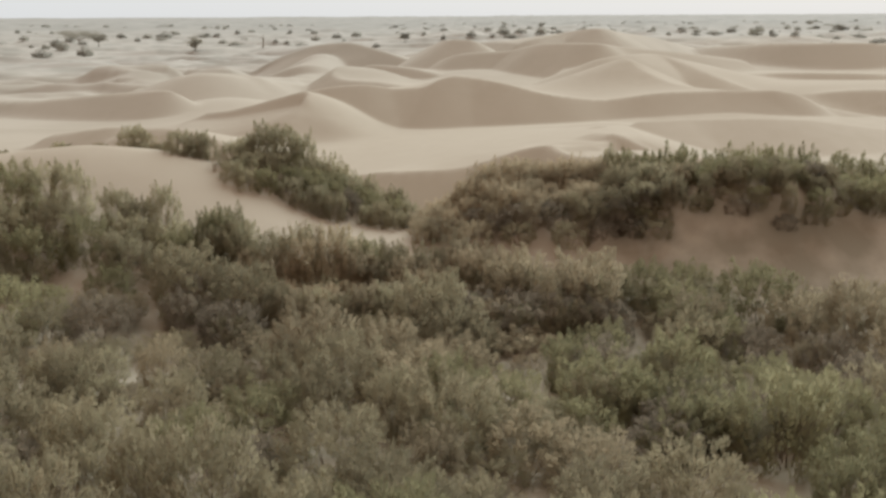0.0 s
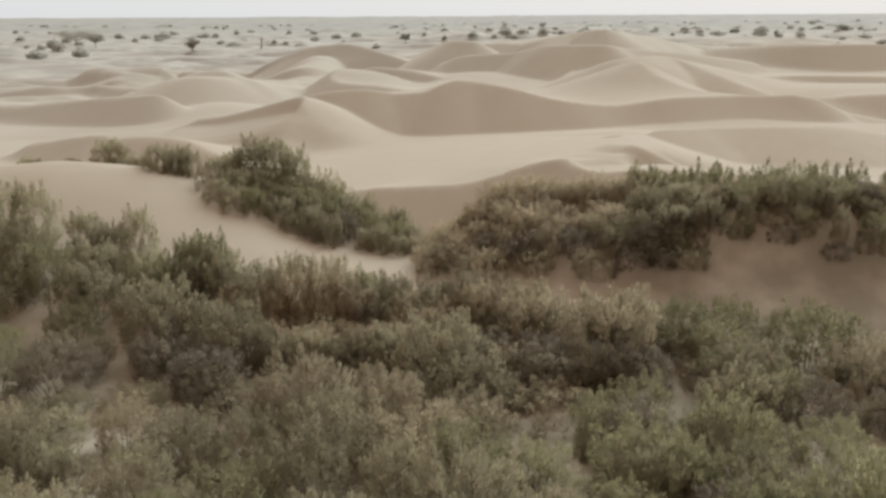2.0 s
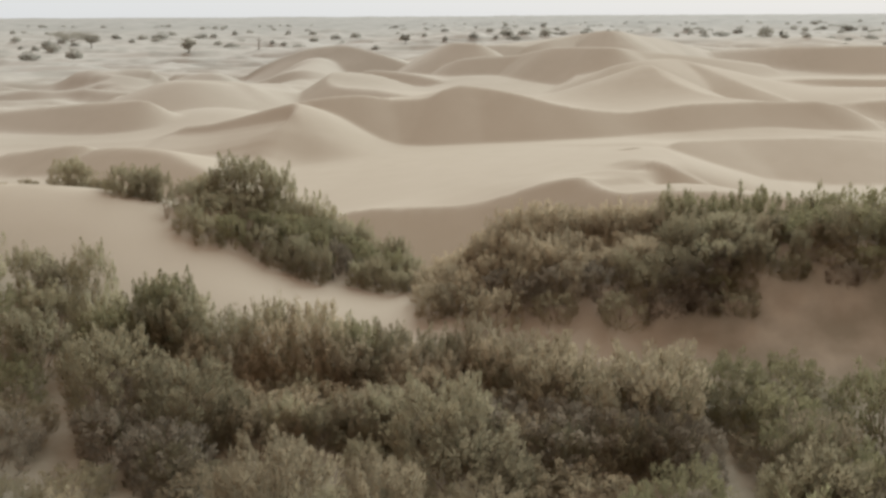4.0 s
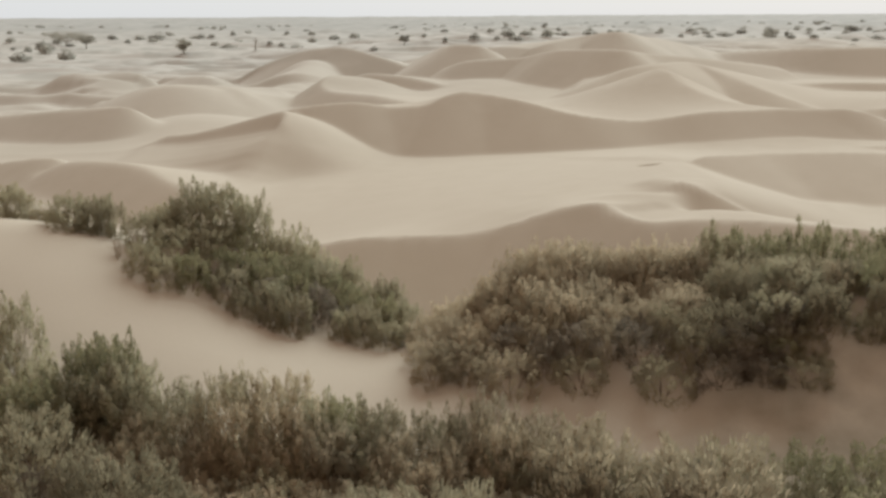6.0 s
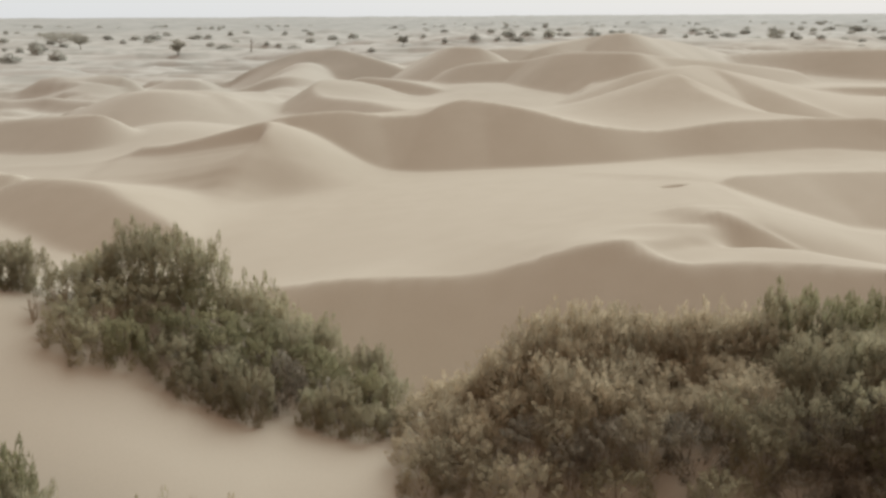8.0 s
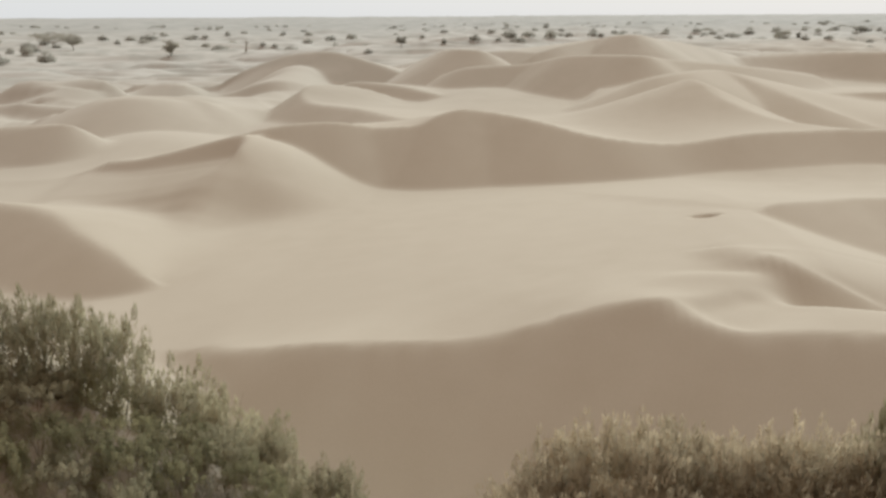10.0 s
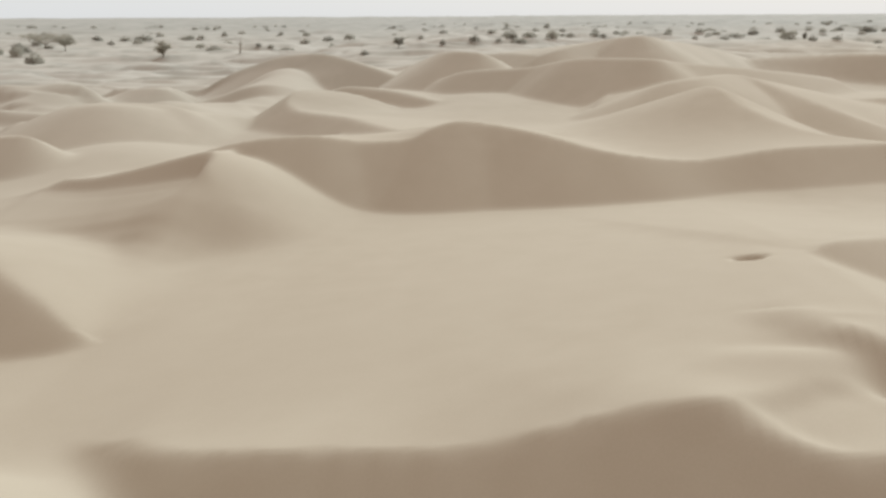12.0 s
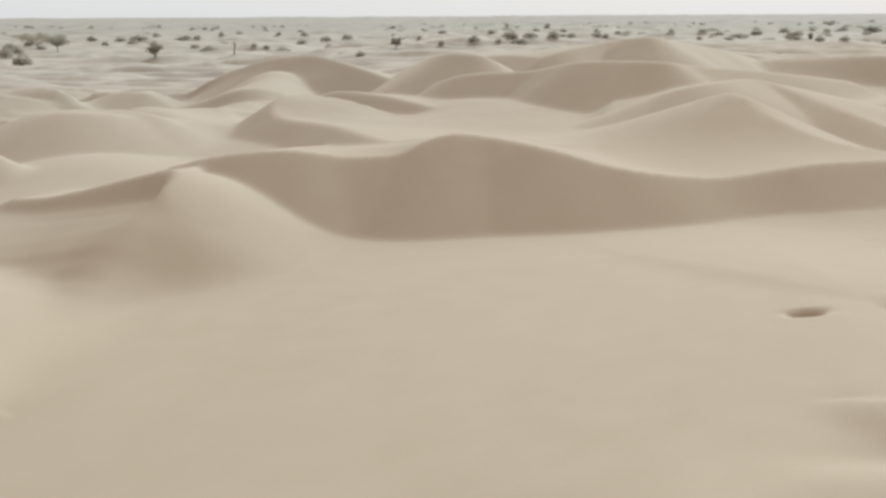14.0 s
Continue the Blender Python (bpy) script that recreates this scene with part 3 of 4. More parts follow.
def shrub(kind, meshes):
    name, words = {"green": ("desert_shrub", "grey-green bushy desert shrub rooted in sand"), "dusty": ("desert_shrub", "pale dusty-green desert shrub with rounded leafy sprays"),
                   "olive": ("desert_shrub", "olive desert shrub with rounded leafy sprays"), "brown": ("dry_shrub", "half-dry brownish desert shrub with leafy sprays"),
                   "feathery": ("feathery_shrub", "pale brown shrub with feathery upright plumes on a mound"), "grey": ("twiggy_shrub", "dark grey-brown twiggy desert shrub, nearly leafless")}[kind]
    base = tagged(new(name), words, "shrub", "desert shrubs")
    stems, leaves, twigs = meshes
    part("stem", stems, BARK, base)
    part("foliage", leaves.copy(), LEAVES[kind], base)
    tagged(part("dry_twig", twigs, TWIG, base, "bare pale dry twigs"), kind="stuff")
    return base


LOBED = [shrub_meshes(seed) for seed in (1, 2, 3, 4)]
FEATHERY = [shrub_meshes(seed, 44, 34, 0.215, 0.85, 62, 0.2, 4, 0.0) for seed in (11, 12, 13)]
TWIGGY = [shrub_meshes(seed, 40, 36, 0.23, 0.5, 54, 0.4, 8) for seed in (21, 22)]
FORMS = {"green": LOBED, "dusty": LOBED, "olive": LOBED[:2] + FEATHERY[:2], "brown": LOBED[:2] + FEATHERY[2:], "feathery": FEATHERY, "grey": TWIGGY}
SHRUBS = {}
chosen = random.Random(5)


def plant(x, y, height, width, kind, sink=0.05):
    """Set a shrub of that size on the sand."""
    z = float(ground(x, y)[0]) - sink
    form = chosen.randrange(len(FORMS[kind]))
    m = pose(x, y, z, 0, 0, chosen.uniform(0, 360)) @ Matrix.Diagonal((width / 3, width / 3 * chosen.uniform(0.9, 1.1), height / 2.4, 1))
    if (kind, form) not in SHRUBS:
        SHRUBS[kind, form] = shrub(kind, FORMS[kind][form])
        SHRUBS[kind, form].matrix_basis = m
    else:
        first = SHRUBS[kind, form]
        held = first.matrix_basis.copy()
        first.matrix_basis = Matrix()
        copy_thing(first, m)
        first.matrix_basis = held


def crowned(x, y, top, width, kind):
    """Set a shrub whose crown reaches up to that height above zero."""
    height = top - float(ground(x, y)[0])
    plant(x, y, height, max(width, 0.84 * height), kind)


# the clump on the slope: its tall upper end, then the part that falls away from it
for row in ((-11.0, 52.0, 6.8, 1.5, "dusty"), (-10.1, 52.1, 6.6, 1.3, "dusty"), (-9.2, 52.3, 6.2, 1.0, "dusty"), (-11.7, 51.9, 6.2, 1.7, "dusty"), (-12.7, 50.8, 5.9, 1.6, "dusty"), (-12.3, 51.7, 6.0, 1.6, "dusty"), (-12.2, 49.2, 5.2, 1.5, "dusty"), (-11.3, 48.9, 4.8, 1.6, "dusty"),
            (-10.5, 49.1, 4.8, 1.5, "green"), (-10.3, 50.8, 5.4, 2.0, "olive"), (-11.6, 50.5, 5.5, 2.2, "dusty"), (-9.4, 51.7, 5.3, 1.8, "green")):
    crowned(*row)
for row in ((-8.2, 52.3, 4.8, 1.3, "dusty"), (-7.6, 52.6, 4.9, 1.0, "dusty"), (-6.8, 52.4, 4.4, 1.4, "dusty"), (-8.5, 50.9, 4.5, 1.8, "green"),
            (-7.3, 51.0, 4.3, 1.8, "green"), (-9.2, 49.2, 4.3, 1.5, "dusty"), (-8.6, 48.6, 3.6, 1.3, "olive"), (-7.7, 49.0, 3.9, 1.7, "dusty"), (-6.7, 48.5, 3.6, 1.4, "olive"), (-6.1, 49.4, 3.6, 1.2, "grey"), (-5.8, 52.3, 3.8, 0.8, "dusty"), (-5.2, 51.8, 3.6, 1.2, "dusty"),
            (-4.2, 50.7, 3.4, 1.6, "dusty"), (-3.7, 50.8, 3.5, 1.2, "dusty"), (-2.9, 49.5, 3.0, 1.2, "dusty"), (-5.1, 48.8, 2.9, 1.2, "dusty"), (-4.4, 48.8, 3.1, 1.5, "olive"), (-3.5, 48.3, 2.7, 1.3, "olive"), (-2.9, 48.6, 2.4, 1.0, "olive")):
    crowned(*row)
# lower shrubs that fill its middle
for row in ((-10.0, 50.1, 4.8, 1.6, "green"), (-9.1, 50.1, 4.7, 1.6, "green"), (-8.1, 50.0, 4.3, 1.6, "green"), (-7.0, 50.0, 4.0, 1.6, "green"), (-6.4, 51.2, 4.1, 1.6, "dusty"), (-5.7, 50.7, 3.6, 1.6, "green"), (-4.9, 50.0, 3.3, 1.6, "green"), (-3.7, 49.6, 3.2, 1.5, "green"), (-7.4, 48.5, 3.3, 1.2, "olive")):
    crowned(*row)


def dry_branches(x, y, height, seed):
    """A fan of bare bleached branches, each with two side twigs."""
    rng = random.Random(seed)
    base = tagged(new("dry_branches"), "bare bleached branches leaning out of the sand beside green shrubs", "dead branches")
    base.matrix_basis = pose(x, y, float(ground(x, y)[0]) - 0.05)
    for i in range(6):
        a = math.tau * i / 6 + rng.uniform(-0.4, 0.4)
        lean = rng.uniform(0.15, 0.45) * height
        tip = Vector((lean * math.cos(a), lean * math.sin(a), height * rng.uniform(0.6, 1.0)))
        wood = ([], [])
        path = bent(rng, Vector((0.05 * math.cos(a), 0.05 * math.sin(a), -0.1)), tip, 0.12)
        tube(*wood, path, (0.026, 0.022, 0.017, 0.012, 0.006), 5)
        branch = part("branch", mesh_of("branch", *wood, smooth=True), BLEACHED, base)
        for k in (2, 3):
            side = ([], [])
            end = path[k] + Vector((rng.uniform(-0.25, 0.25), rng.uniform(-0.25, 0.25), rng.uniform(0.15, 0.35)))
            tube(*side, [path[k], path[k].lerp(end, 0.5), end], (0.011, 0.008, 0.004), 4)
            part("side_twig", mesh_of("side_twig", *side, smooth=True), BLEACHED, branch)


dry_branches(-12.75, 50.1, 1.15, 61)
dry_branches(-13.3, 49.6, 0.7, 62)
# small shrubs along the hill's top
for row in ((-18.6, 52.1, 1.35, 1.8, "dusty"), (-15.7, 51.1, 1.25, 1.8, "dusty"), (-14.6, 51.4, 1.5, 1.5, "dusty"), (-22.9, 52.2, 0.8, 1.3, "dusty"), (-24.9, 52.3, 0.5, 1.6, "dusty"), (-21.7, 52.1, 0.4, 0.8, "brown"),
            (-20.6, 52.1, 0.45, 0.9, "brown"), (-27.2, 52.2, 0.8, 2.0, "dusty"), (-17.3, 52.0, 0.5, 0.8, "brown"), (-16.6, 51.8, 0.5, 0.8, "dusty")):
    plant(*row)
    plant(row[0] + 0.25 * row[3], row[1] + 0.1, 0.85 * row[2], 0.9 * row[3], "olive")
# shrubs on the foot of the left hill
for row in ((-20.2, 43.6, 5.8, 2.6, "dusty"), (-18.5, 43.6, 5.9, 2.2, "dusty"), (-21.2, 43.2, 5.9, 3.0, "green"), (-18.4, 41.8, 4.6, 2.8, "olive"), (-16.1, 43.3, 4.7, 1.9, "dusty"), (-15.1, 43.2, 4.3, 2.0, "olive"), (-13.9, 43.2, 4.85, 1.5, "dusty"),
            (-14.9, 41.8, 3.8, 2.2, "dusty"), (-13.0, 42.0, 3.4, 2.0, "dusty"), (-11.2, 42.8, 3.8, 2.2, "green"), (-12.0, 41.4, 2.9, 2.2, "green"), (-10.2, 41.8, 2.8, 2.0, "dusty"),
            (-20.6, 41.4, 4.4, 3.0, "dusty"), (-22.8, 41.6, 4.6, 3.0, "green"), (-16.6, 41.0, 3.9, 2.6, "green"), (-14.6, 40.2, 3.4, 2.6, "dusty"), (-18.6, 40.0, 3.6, 3.0, "green"), (-21.4, 39.6, 3.6, 3.0, "dusty")):
    crowned(*row)
# the long thicket on the right-hand mound: feathery tops, dark twiggy shrubs below
spot = random.Random(8)
outline = ((-2, -1.5, -0.5, 0.5, 2.3, 3.3, 5.0, 5.9, 7.4, 9.8, 12, 12.7, 13.6, 16.3, 18.9, 19.7, 22), (2.6, 3.2, 3.75, 4.65, 5.35, 5.15, 5.55, 5.3, 5.75, 6.0, 6.05, 5.65, 5.95, 5.9, 5.6, 5.5, 5.6))
for i in range(20):
    x = -1.8 + i * 0.48
    crowned(x + spot.uniform(-0.2, 0.2), 49.0 + spot.uniform(-0.5, 0.4), float(np.interp(x, *outline)) + spot.uniform(-0.35, 0.12), spot.uniform(1.3, 2.0), "feathery" if x < 7.2 + spot.uniform(-1.0, 0.8) else "olive")
filled = []
for _ in range(1200):
    x, y = spot.uniform(-1.8, 9.4), spot.uniform(43.6, 48.5)
    if y < 45.4 - 0.35 * (x + 1.8) and x < 1 or y < 44.4 and x < 4.8 or any((x - a) ** 2 + (y - b) ** 2 < 0.7 for a, b in filled):
        continue
    filled.append((x, y))
for x, y in filled:
    top = float(np.interp(x, *outline)) - 0.36 * (49.0 - y) - 0.3 * max(0.0, 46.6 - y) + spot.uniform(-0.45, 0.2)
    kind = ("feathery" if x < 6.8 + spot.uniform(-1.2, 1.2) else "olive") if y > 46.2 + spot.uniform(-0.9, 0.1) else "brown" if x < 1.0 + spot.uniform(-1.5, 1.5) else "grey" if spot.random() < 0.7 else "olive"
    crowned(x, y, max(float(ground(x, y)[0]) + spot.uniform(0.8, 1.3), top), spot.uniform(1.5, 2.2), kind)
for i in range(9):
    x = 7.9 + i * 1.55 + spot.uniform(-0.3, 0.3)
    crowned(x, 49.3 + spot.uniform(-0.4, 0.4), float(np.interp(x, *outline)) + spot.uniform(-0.3, 0.1), 2.5, "green")
for row in ((7.2, 44.9, 1.5, 2.2, "olive"), (8.6, 45.0, 1.3, 2.0, "dusty"), (7.6, 46.6, 1.6, 2.2, "olive"), (9.2, 46.4, 1.3, 2.0, "dusty"), (9.8, 45.0, 1.2, 1.6, "olive"), (10.4, 47.4, 1.2, 1.5, "olive"),
            (12.9, 45.2, 0.8, 1.1, "olive"), (16.4, 45.2, 0.8, 1.2, "olive"), (18, 45.0, 1.1, 1.6, "olive"), (14.6, 45.0, 0.7, 1.0, "olive"), (19.4, 45.4, 1.5, 2.0, "green"), (21, 45.8, 1.6, 2.2, "green")):
    plant(*row)
for i in range(10):
    x = 8.6 + i * 1.4 + spot.uniform(-0.3, 0.3)
    crowned(x, 48.3 + spot.uniform(-0.3, 0.3), float(np.interp(x, *outline)) - 0.7 + spot.uniform(-0.3, 0.2), spot.uniform(1.8, 2.4), "green")
for i in range(62):
    plant(spot.uniform(8.2, 21), spot.uniform(45.4, 48.0), spot.uniform(0.5, 1.1), spot.uniform(0.8, 1.8), ("olive", "grey", "brown", "green")[i % 4])
for row in ((12.2, 46.1, 1.1, 1.7, "green"), (13.0, 45.8, 1.2, 1.8, "olive"), (13.8, 45.7, 1.2, 1.8, "green"), (14.6, 45.9, 1.1, 1.7, "olive"), (15.4, 46.0, 1.1, 1.7, "green"), (11.1, 44.4, 0.9, 1.4, "olive"), (12.9, 44.1, 0.8, 1.3, "grey"), (13.6, 44.3, 0.7, 1.2, "olive"), (14.8, 43.5, 0.7, 1.2, "grey"), (16.2, 43.8, 0.8, 1.4, "olive")):
    plant(*row)
# low shrubs along the foot of that mound
for i in range(15):
    x = 8.4 + 0.85 * i
    plant(x + spot.uniform(-0.5, 0.5), 44.7 + spot.uniform(-0.6, 0.6), spot.uniform(0.5, 1.35), spot.uniform(0.8, 1.7), "olive" if i % 3 else "green")
# the far edge of the front thicket
for row in ((-12.6, 41.2, 3.2, 2.4, "green"), (-11.6, 42.0, 3.75, 1.6, "green"), (-10.4, 42.0, 4.1, 1.7, "green"), (-9.6, 41.4, 3.0, 1.6, "olive"), (-8.2, 40.8, 3.2, 2.0, "dusty"), (-6.9, 40.9, 3.6, 2.0, "olive"), (-5.4, 40.9, 3.5, 1.9, "brown"), (-4.6, 40.6, 3.1, 1.8, "dusty"), (-3.7, 40.9, 2.95, 1.7, "green"), (-2.8, 40.8, 2.9, 1.8, "olive"),
            (-1.3, 40.6, 2.8, 2.0, "olive"), (-0.1, 40.7, 3.2, 1.9, "brown"), (1.2, 40.6, 2.9, 2.0, "brown"), (2.5, 40.4, 2.8, 1.8, "brown"), (4.8, 39.9, 2.1, 1.8, "brown"), (6.2, 39.8, 2.2, 2.2, "green"), (8.0, 39.6, 2.4, 2.4, "green"), (9.8, 39.8, 2.3, 2.4, "green")):
    crowned(*row)
    crowned(row[0] + 0.55, row[1] - 0.6, row[2] - 0.45, row[3] + 0.2, "dusty" if row[4] == "green" else "feathery")
for i in range(16):
    x = -9.2 + i * 0.95
    plant(x + spot.uniform(-0.3, 0.3), 39.8 + spot.uniform(-0.35, 0.35), spot.uniform(1.3, 1.8), spot.uniform(1.5, 2.1), ("brown", "feathery", "feathery")[i % 3] if x < 0 else "olive" if i % 3 else "grey")
for i in range(14):
    plant(-9.4 + i * 0.8 + spot.uniform(-0.3, 0.3), 38.7 + spot.uniform(-0.4, 0.4), spot.uniform(1.1, 1.6), spot.uniform(1.4, 2.1), ("feathery", "brown", "dusty")[i % 3])
    plant(-9.0 + i * 0.8 + spot.uniform(-0.3, 0.3), 37.4 + spot.uniform(-0.4, 0.4), spot.uniform(1.2, 1.7), spot.uniform(1.5, 2.2), ("dusty", "feathery", "olive", "brown")[i % 4])
for row in ((3.2, 37.5, 1.4, 2.0, "olive"), (3.9, 38.2, 1.3, 1.9, "brown"), (4.6, 37.4, 1.4, 2.0, "grey"), (2.6, 36.6, 1.5, 2.0, "dusty"), (-15.8, 34.8, 1.4, 2.4, "olive"), (2.7, 26.4, 1.5, 2.2, "olive"), (0.6, 26.0, 1.3, 2.0, "dusty"), (-5.6, 33.2, 1.3, 2.2, "brown"), (9.2, 35.9, 2.0, 2.4, "green"), (10.1, 34.6, 1.8, 2.4, "green"), (-10.5, 39.8, 1.3, 2.0, "brown"), (-10.9, 39.0, 1.3, 2.0, "grey"), (5.3, 36.7, 1.5, 2.2, "olive"), (5.9, 37.3, 1.4, 2.0, "grey"), (-12.9, 29.7, 1.5, 2.4, "dusty"), (-12.4, 28.9, 1.3, 2.0, "olive"), (4.0, 36.4, 1.5, 2.1, "olive"), (7.6, 26.6, 1.7, 2.4, "green"), (8.4, 27.4, 1.6, 2.2, "olive"), (6.9, 25.9, 1.4, 2.0, "green")):
    plant(*row)
# the wide thicket in front; patches (x, y, half width, half depth) of bare sand, and with the lowest and highest shrubs of dark twiggy growth and of low growth
BARE = ((5.8, 32.2, 0.6, 0.5), (7.5, 23.9, 0.7, 0.6), (4.0, 41.0, 1.4, 0.7), (-2.6, 25.1, 0.45, 0.4), (-0.5, 25.0, 0.4, 0.4))
DARK = ((-11.8, 35.9, 4.2, 1.6, 1.5, 2.0), (-8.9, 34.3, 1.6, 1.2, 1.4, 1.9), (-0.5, 39.0, 1.8, 1.0, 1.2, 1.7), (2.0, 37.8, 2.2, 1.1, 1.3, 1.9), (5.4, 36.4, 2.9, 1.5, 1.4, 1.9), (7.6, 37.6, 1.2, 1.0, 1.3, 1.7),
        (10.8, 34.6, 1.7, 1.4, 1.4, 1.9), (14.6, 32.3, 1.5, 1.8, 1.4, 2.0), (-4.8, 24.8, 1.5, 0.9, 1.2, 1.7), (6.2, 25.3, 1.8, 1.0, 1.2, 1.7), (12.0, 29.3, 1.2, 0.9, 1.2, 1.6), (-11.0, 23.6, 1.3, 0.9, 1.0, 1.4))
LOW = ((-0.4, 31.6, 3.2, 2.0, 1.5, 2.1, "brown"), (-5.0, 34.6, 3.0, 1.6, 0.9, 1.4, "brown"), (-4.6, 37.4, 4.2, 1.3, 1.2, 1.7, "feathery"), (3.0, 33.8, 2.4, 1.0, 0.8, 1.2, "brown"),
       (-11.5, 33.2, 4.5, 1.3, 0.6, 1.0, "olive"), (7.0, 33.9, 2.0, 1.0, 1.3, 1.8, "green"), (10.8, 32.3, 1.8, 0.9, 1.1, 1.6, "green"))
PATCHES = [(*p, 0, 0, None) for p in BARE] + [(*p, "grey") for p in DARK] + list(LOW)
kept = []
for _ in range(7000):
    x, y = spot.uniform(-25, 25), spot.uniform(18.5, 41.2)
    edge = 39.6 - 1.2 * step(x, 3, 9)
    if y > edge or abs(x) > 8 + 0.48 * y:
        continue
    if all((x - a) ** 2 + (y - b) ** 2 > (1.5 + 0.8 * abs(math.sin(0.7 * a + 1.3 * b)))**2 for a, b in kept):
        kept.append((x, y))
for x, y in kept:
    inside = next((p for p in PATCHES if ((x - p[0]) / p[2]) ** 2 + ((y - p[1]) / p[3]) ** 2 < 1), None)
    tone = value_noise(np.array(x / 5.0), np.array(y / 5.0), 21)
    kind, size = "brown" if tone > 0.8 else "green" if tone < 0.5 else "olive", 0.65 + 0.6 * spot.random()
    tall = 2.1 * size * spot.uniform(0.8, 1.25)
    if inside:
        if not inside[6]:
            continue
        kind, tall = inside[6], spot.uniform(inside[4], inside[5])
    plant(x, y, tall, 3.1 * size, kind)
# low growth between them
for i in range(60):
    x, y = spot.uniform(-15, 15), spot.uniform(22.5, 37.5)
    if not any(((x - p[0]) / p[2]) ** 2 + ((y - p[1]) / p[3]) ** 2 < 1 for p in BARE):
        plant(x, y, spot.uniform(0.7, 1.2), spot.uniform(1.5, 2.3), ("olive", "dusty", "brown")[i % 3])
# fuller growth between them towards the right
for i in range(12):
    plant(4.6 + 0.45 * i + spot.uniform(-0.3, 0.3), spot.uniform(26.5, 32.0), spot.uniform(1.3, 1.9), spot.uniform(1.8, 2.6), ("green", "olive", "grey")[i % 3])


# ---- the far plain ----
def far_shrub_mesh(seed):
    """A small round bush one metre high and one across, of coarse leaf tufts."""
    rng = random.Random(seed)
    leaves = ([], [])
    for i in range(130):
        a, r = rng.uniform(0, math.tau), 0.5 * math.sqrt(rng.random())
        top = max(0.05, 0.85 * (1 - (r / 0.52) ** 2) ** 0.5 * rng.uniform(0.0, 1.0))
        way = Vector((0.8 * r * math.cos(a), 0.8 * r * math.sin(a), 1)).normalized()
        sprig(rng, leaves, Vector((r * math.cos(a), r * math.sin(a), top - 0.12)), way, rng.uniform(0.12, 0.24), 7, 0.13, 0.08)
    return rounded(mesh_of("far_leaves", *outward(*leaves, Vector((0, 0, -0.2))), smooth=True), leaves[0], Vector((0, 0, -0.2)))


def stems_mesh(seed):
    rng = random.Random(seed)
    wood = ([], [])
    for _ in range(5):
        a = rng.uniform(0, math.tau)
        tube(*wood, bent(rng, Vector((0, 0, -0.1)), Vector((0.25 * math.cos(a), 0.25 * math.sin(a), 0.5)), 0.05), (0.04, 0.035, 0.03, 0.02, 0.01), 4)
    return mesh_of("far_stems", *wood, smooth=True)


FAR = []
for seed in (31, 32, 33):
    bush = tagged(new("far_shrub"), "dark grey-green bush alone on the sandy plain", "shrub", "scattered bushes of the plain")
    part("stem", stems_mesh(seed), BARK, bush)
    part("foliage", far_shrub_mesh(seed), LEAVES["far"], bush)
    FAR.append([bush, False])


def plant_far(x, y, height, width):
    z = float(ground(x, y)[0]) - 0.08
    entry = FAR[chosen.randrange(len(FAR))]
    m = pose(x, y, z, 0, 0, chosen.uniform(0, 360)) @ Matrix.Diagonal((width, width, height * 1.1, 1))
    if not entry[1]:
        entry[0].matrix_basis, entry[1] = m, True
    else:
        held = entry[0].matrix_basis.copy()
        entry[0].matrix_basis = Matrix()
        copy_thing(entry[0], m)
        entry[0].matrix_basis = held


for row in ((-147, 302, 2.7, 5.4), (-136, 309, 3.9, 4.6), (-166, 357, 3.2, 4.5), (-242, 477, 2.5, 4.3), (-182, 376, 1.4, 2.4), (-182, 365, 1.2, 1.9), (-224, 556, 2.4, 4.2), (-209, 559, 2.4, 6.2), (-200, 562, 2.8, 8.3), (-125, 427, 2.0, 3.6), (-183, 590, 1.8, 4.3), (-177, 591, 1.8, 4.3), (-182, 654, 2.8, 3.2), (-100, 423, 1.5, 2.0), (-103, 527, 2.5, 4.3), (-93, 538, 2.5, 5.7), (-82, 538, 2.8, 5.0)):
    plant_far(*row)
for row in ((-161, 721, 2.6, 3.4), (-35, 273, 1.2, 1.9), (-10, 323, 1.8, 2.9), (-8, 488, 2.0, 3.4), (3, 325, 1.5, 4.0), (7, 364, 1.7, 3.7), (14, 359, 2.9, 3.7), (23, 460, 1.3, 2.1), (-18, 303, 1.5, 1.4), (-30, 371, 1.3, 1.7), (62, 370, 1.3, 1.7), (99, 553, 1.9, 4.5), (106, 547, 2.3, 3.9), (112, 529, 1.9, 7.5), (128, 561, 3.3, 4.7), (100, 368, 2.0, 2.6), (188, 666, 2.0, 4.0)):
    plant_far(*row)
for row in ((175, 597, 2.2, 3.6), (208, 670, 2.4, 4.9), (206, 618, 3.0, 6.8), (24, 423, 1.6, 3.2), (30, 385, 1.4, 3.3), (33, 383, 1.4, 2.1), (-3, 325, 1.0, 1.7), (58, 530, 1.8, 3.5), (76, 514, 1.7, 4.0), (209, 619, 2.6, 5.9), (156, 612, 2.8, 5.6), (-203, 430, 4.2, 5.8), (-541, 1113, 2.9, 7.2), (-185, 587, 2.1, 4.8), (-38, 366, 1.4, 1.8), (-95, 423, 1.4, 2.3)):
    plant_far(*row)
for _ in range(240):
    y = 360 + 1000 * spot.random() ** 1.3
    x = -0.07 * y + spot.uniform(-0.53, 0.53) * y
    plant_far(x, y, spot.uniform(1.0, 2.4) * (1 + y / 2500), spot.uniform(2.2, 4.8) * (1 + y / 2500))


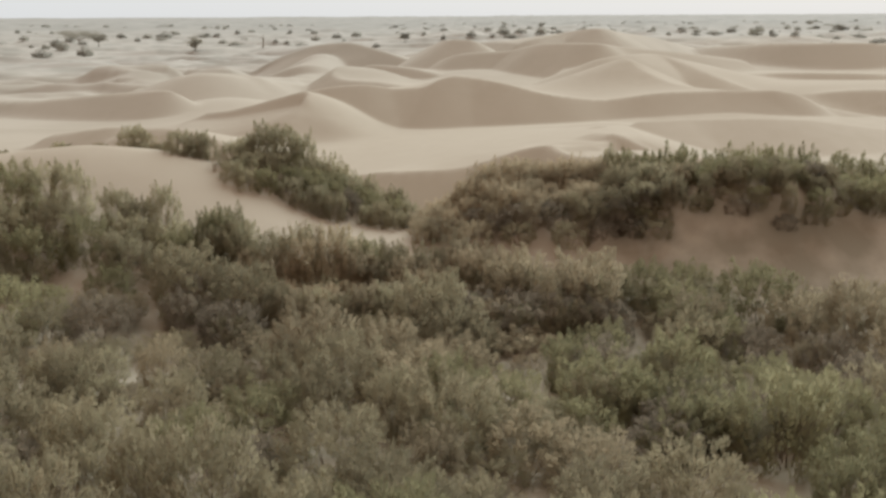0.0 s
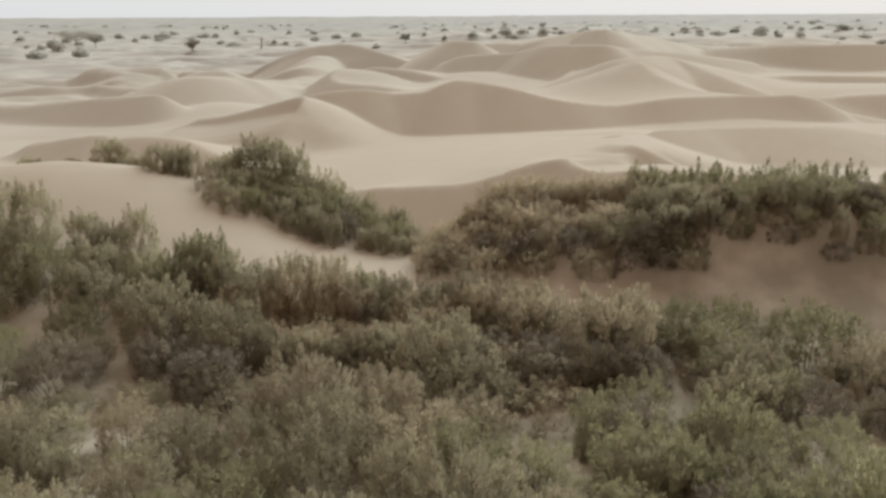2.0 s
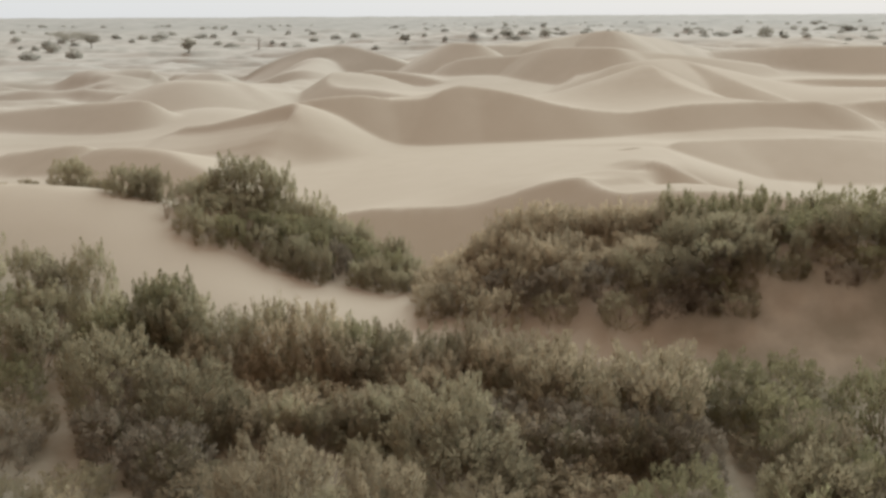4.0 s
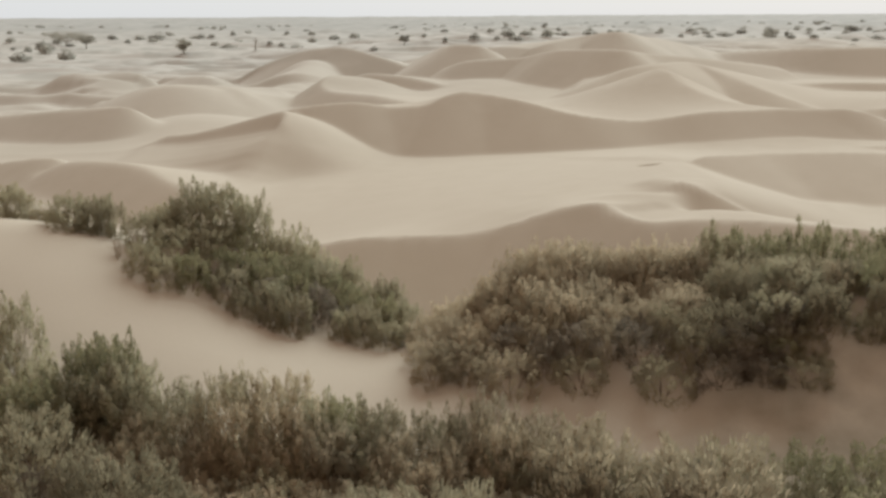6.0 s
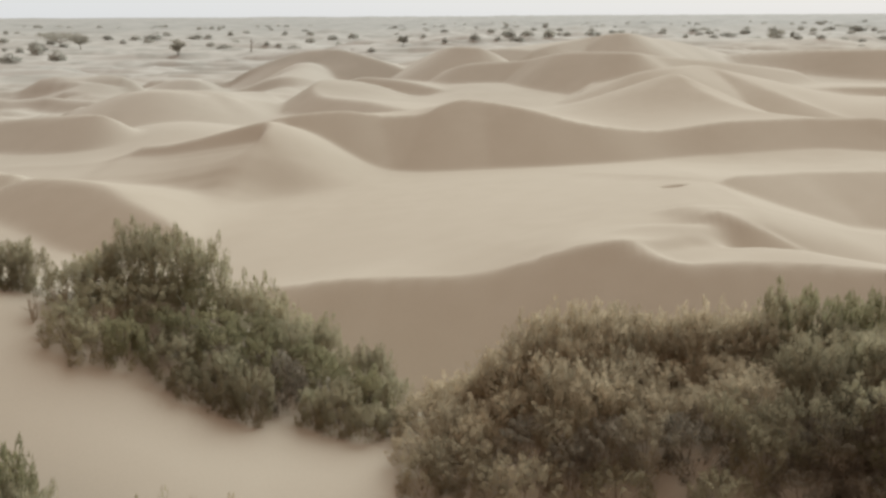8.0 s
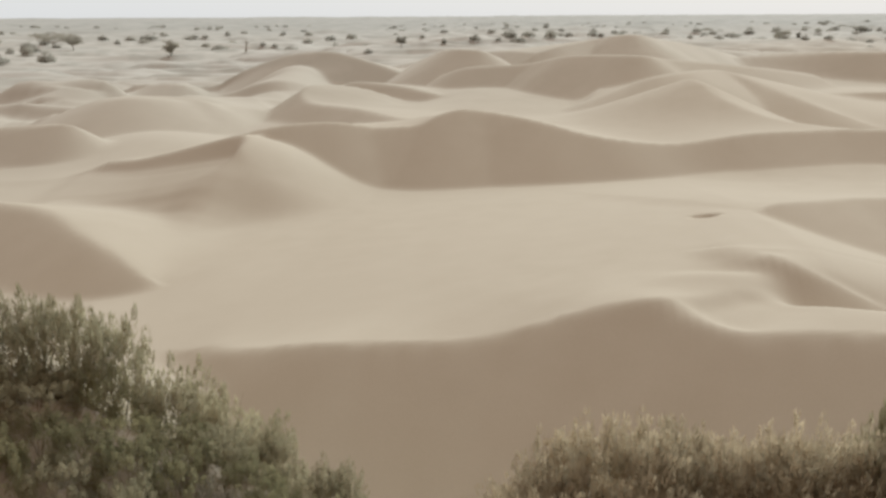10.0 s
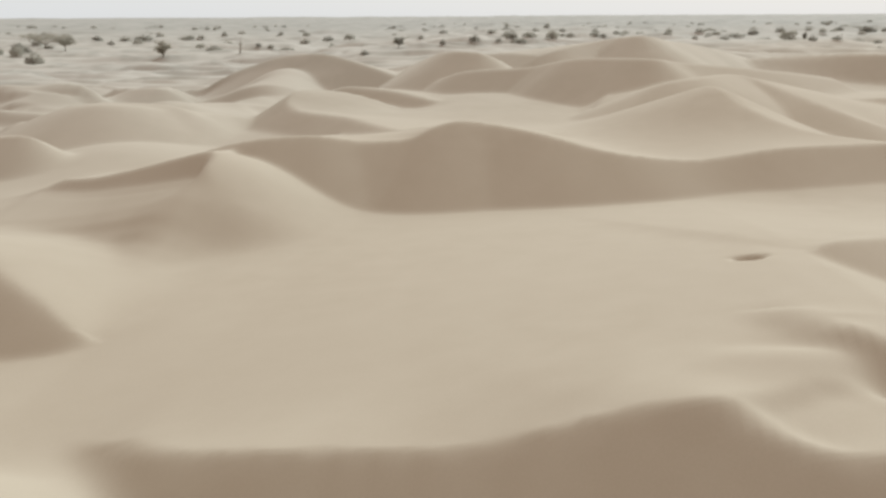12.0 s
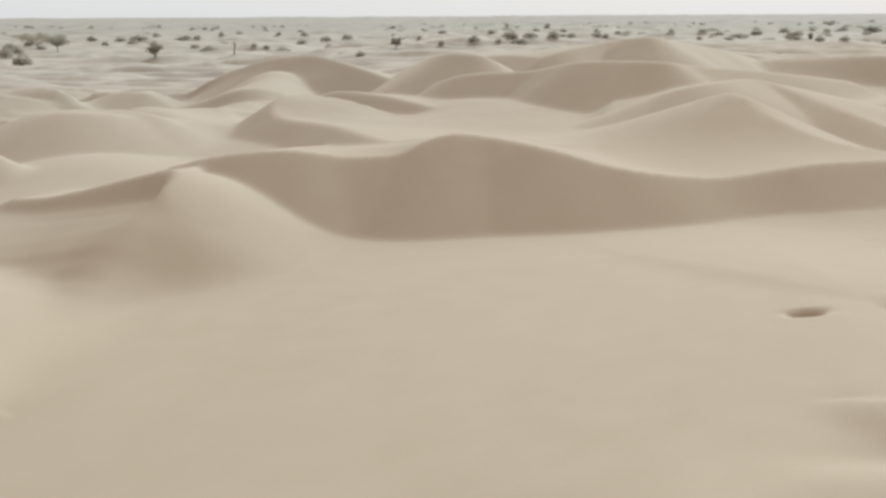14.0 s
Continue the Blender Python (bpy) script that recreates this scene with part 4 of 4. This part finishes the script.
def desert_tree(name, label, x, y, height, width, seed, trunk=0.45, flat=0.5):
    """A lone tree: a tapered trunk, limbs, and ragged leaf masses at their ends."""
    rng = random.Random(seed)
    tree_base = tagged(new(name), label, "tree")
    tree_base.matrix_basis = pose(x, y, float(ground(x, y)[0]) - 0.1)
    fork = Vector((rng.uniform(-0.1, 0.1) * height, rng.uniform(-0.1, 0.1) * height, trunk * height))
    wood = ([], [])
    tube(*wood, bent(rng, Vector((0, 0, -0.3)), fork, 0.05 * height), [height * v for v in (0.045, 0.038, 0.034, 0.03, 0.026)], 7)
    part("trunk", mesh_of("trunk", *wood, smooth=True), BARK, tree_base)
    leaves = ([], [])
    for i in range(7):
        a = math.tau * i / 7 + rng.uniform(-0.4, 0.4)
        reach = 0.5 * width * rng.uniform(0.45, 0.95)
        tip = Vector((reach * math.cos(a), reach * math.sin(a), height * (1 - flat * rng.uniform(0.1, 0.75))))
        limb = ([], [])
        tube(*limb, bent(rng, fork, tip, 0.04 * height), [height * v for v in (0.022, 0.018, 0.014, 0.01, 0.005)], 5)
        part("limb", mesh_of("limb", *limb, smooth=True), BARK, tree_base)
        for _ in range(24):
            at = (tip if rng.random() < 0.6 else fork.lerp(tip, rng.uniform(0.4, 1))) + Vector((rng.gauss(0, 0.13) * width, rng.gauss(0, 0.13) * width, rng.gauss(-0.04, 0.06) * height))
            sprig(rng, leaves, at, Vector((rng.uniform(-0.5, 0.5), rng.uniform(-0.5, 0.5), 1)).normalized(), 0.1 * height, 34, 0.068 * height, 0.08 * width)
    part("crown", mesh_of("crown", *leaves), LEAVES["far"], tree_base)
    return tree_base


desert_tree("desert_tree", "ragged dark tree with a thick leaning trunk on the plain", -108, 337, 5.6, 4.2, 41, 0.14, 0.98)
desert_tree("desert_tree", "small dark tree with a bare trunk among low dunes", -30, 303, 3.1, 2.4, 42, 0.35, 0.7)
desert_tree("acacia_tree", "wide flat-crowned acacia standing on the far plain", -200, 448, 6.3, 15.5, 43, 0.3, 0.72)
desert_tree("acacia_tree", "low spreading acacia with a short trunk on pale flats", -185, 434, 5.6, 9.0, 44, 0.35, 0.65)
desert_tree("desert_tree", "broad low tree with foliage down to the sand", 107, 420, 5.4, 5.6, 47, 0.12, 0.98)
desert_tree("desert_tree", "thin upright tree beside a bush on the far plain", 114, 424, 5.4, 1.6, 45, 0.4, 0.9)

snag = tagged(new("dead_tree"), "bare grey dead trunk upright in the sand", "dead tree")
snag.matrix_basis = pose(-87, 349, float(ground(-87, 349)[0]) - 0.2)
rng_snag = random.Random(46)
for name, a, b, radii in (("trunk", (0, 0, -0.3), (0.3, 0, 4.6), (0.28, 0.24, 0.2, 0.15, 0.08)), ("branch", (0.15, 0, 2.4), (1.3, 0.2, 3.7), (0.12, 0.1, 0.08, 0.06, 0.03)), ("branch", (0.2, 0, 3.0), (-0.9, 0.1, 4.0), (0.1, 0.08, 0.07, 0.05, 0.03))):
    wood = ([], [])
    tube(*wood, bent(rng_snag, Vector(a), Vector(b), 0.15), radii, 6)
    part(name, mesh_of(name, *wood, smooth=True), BARK, snag)
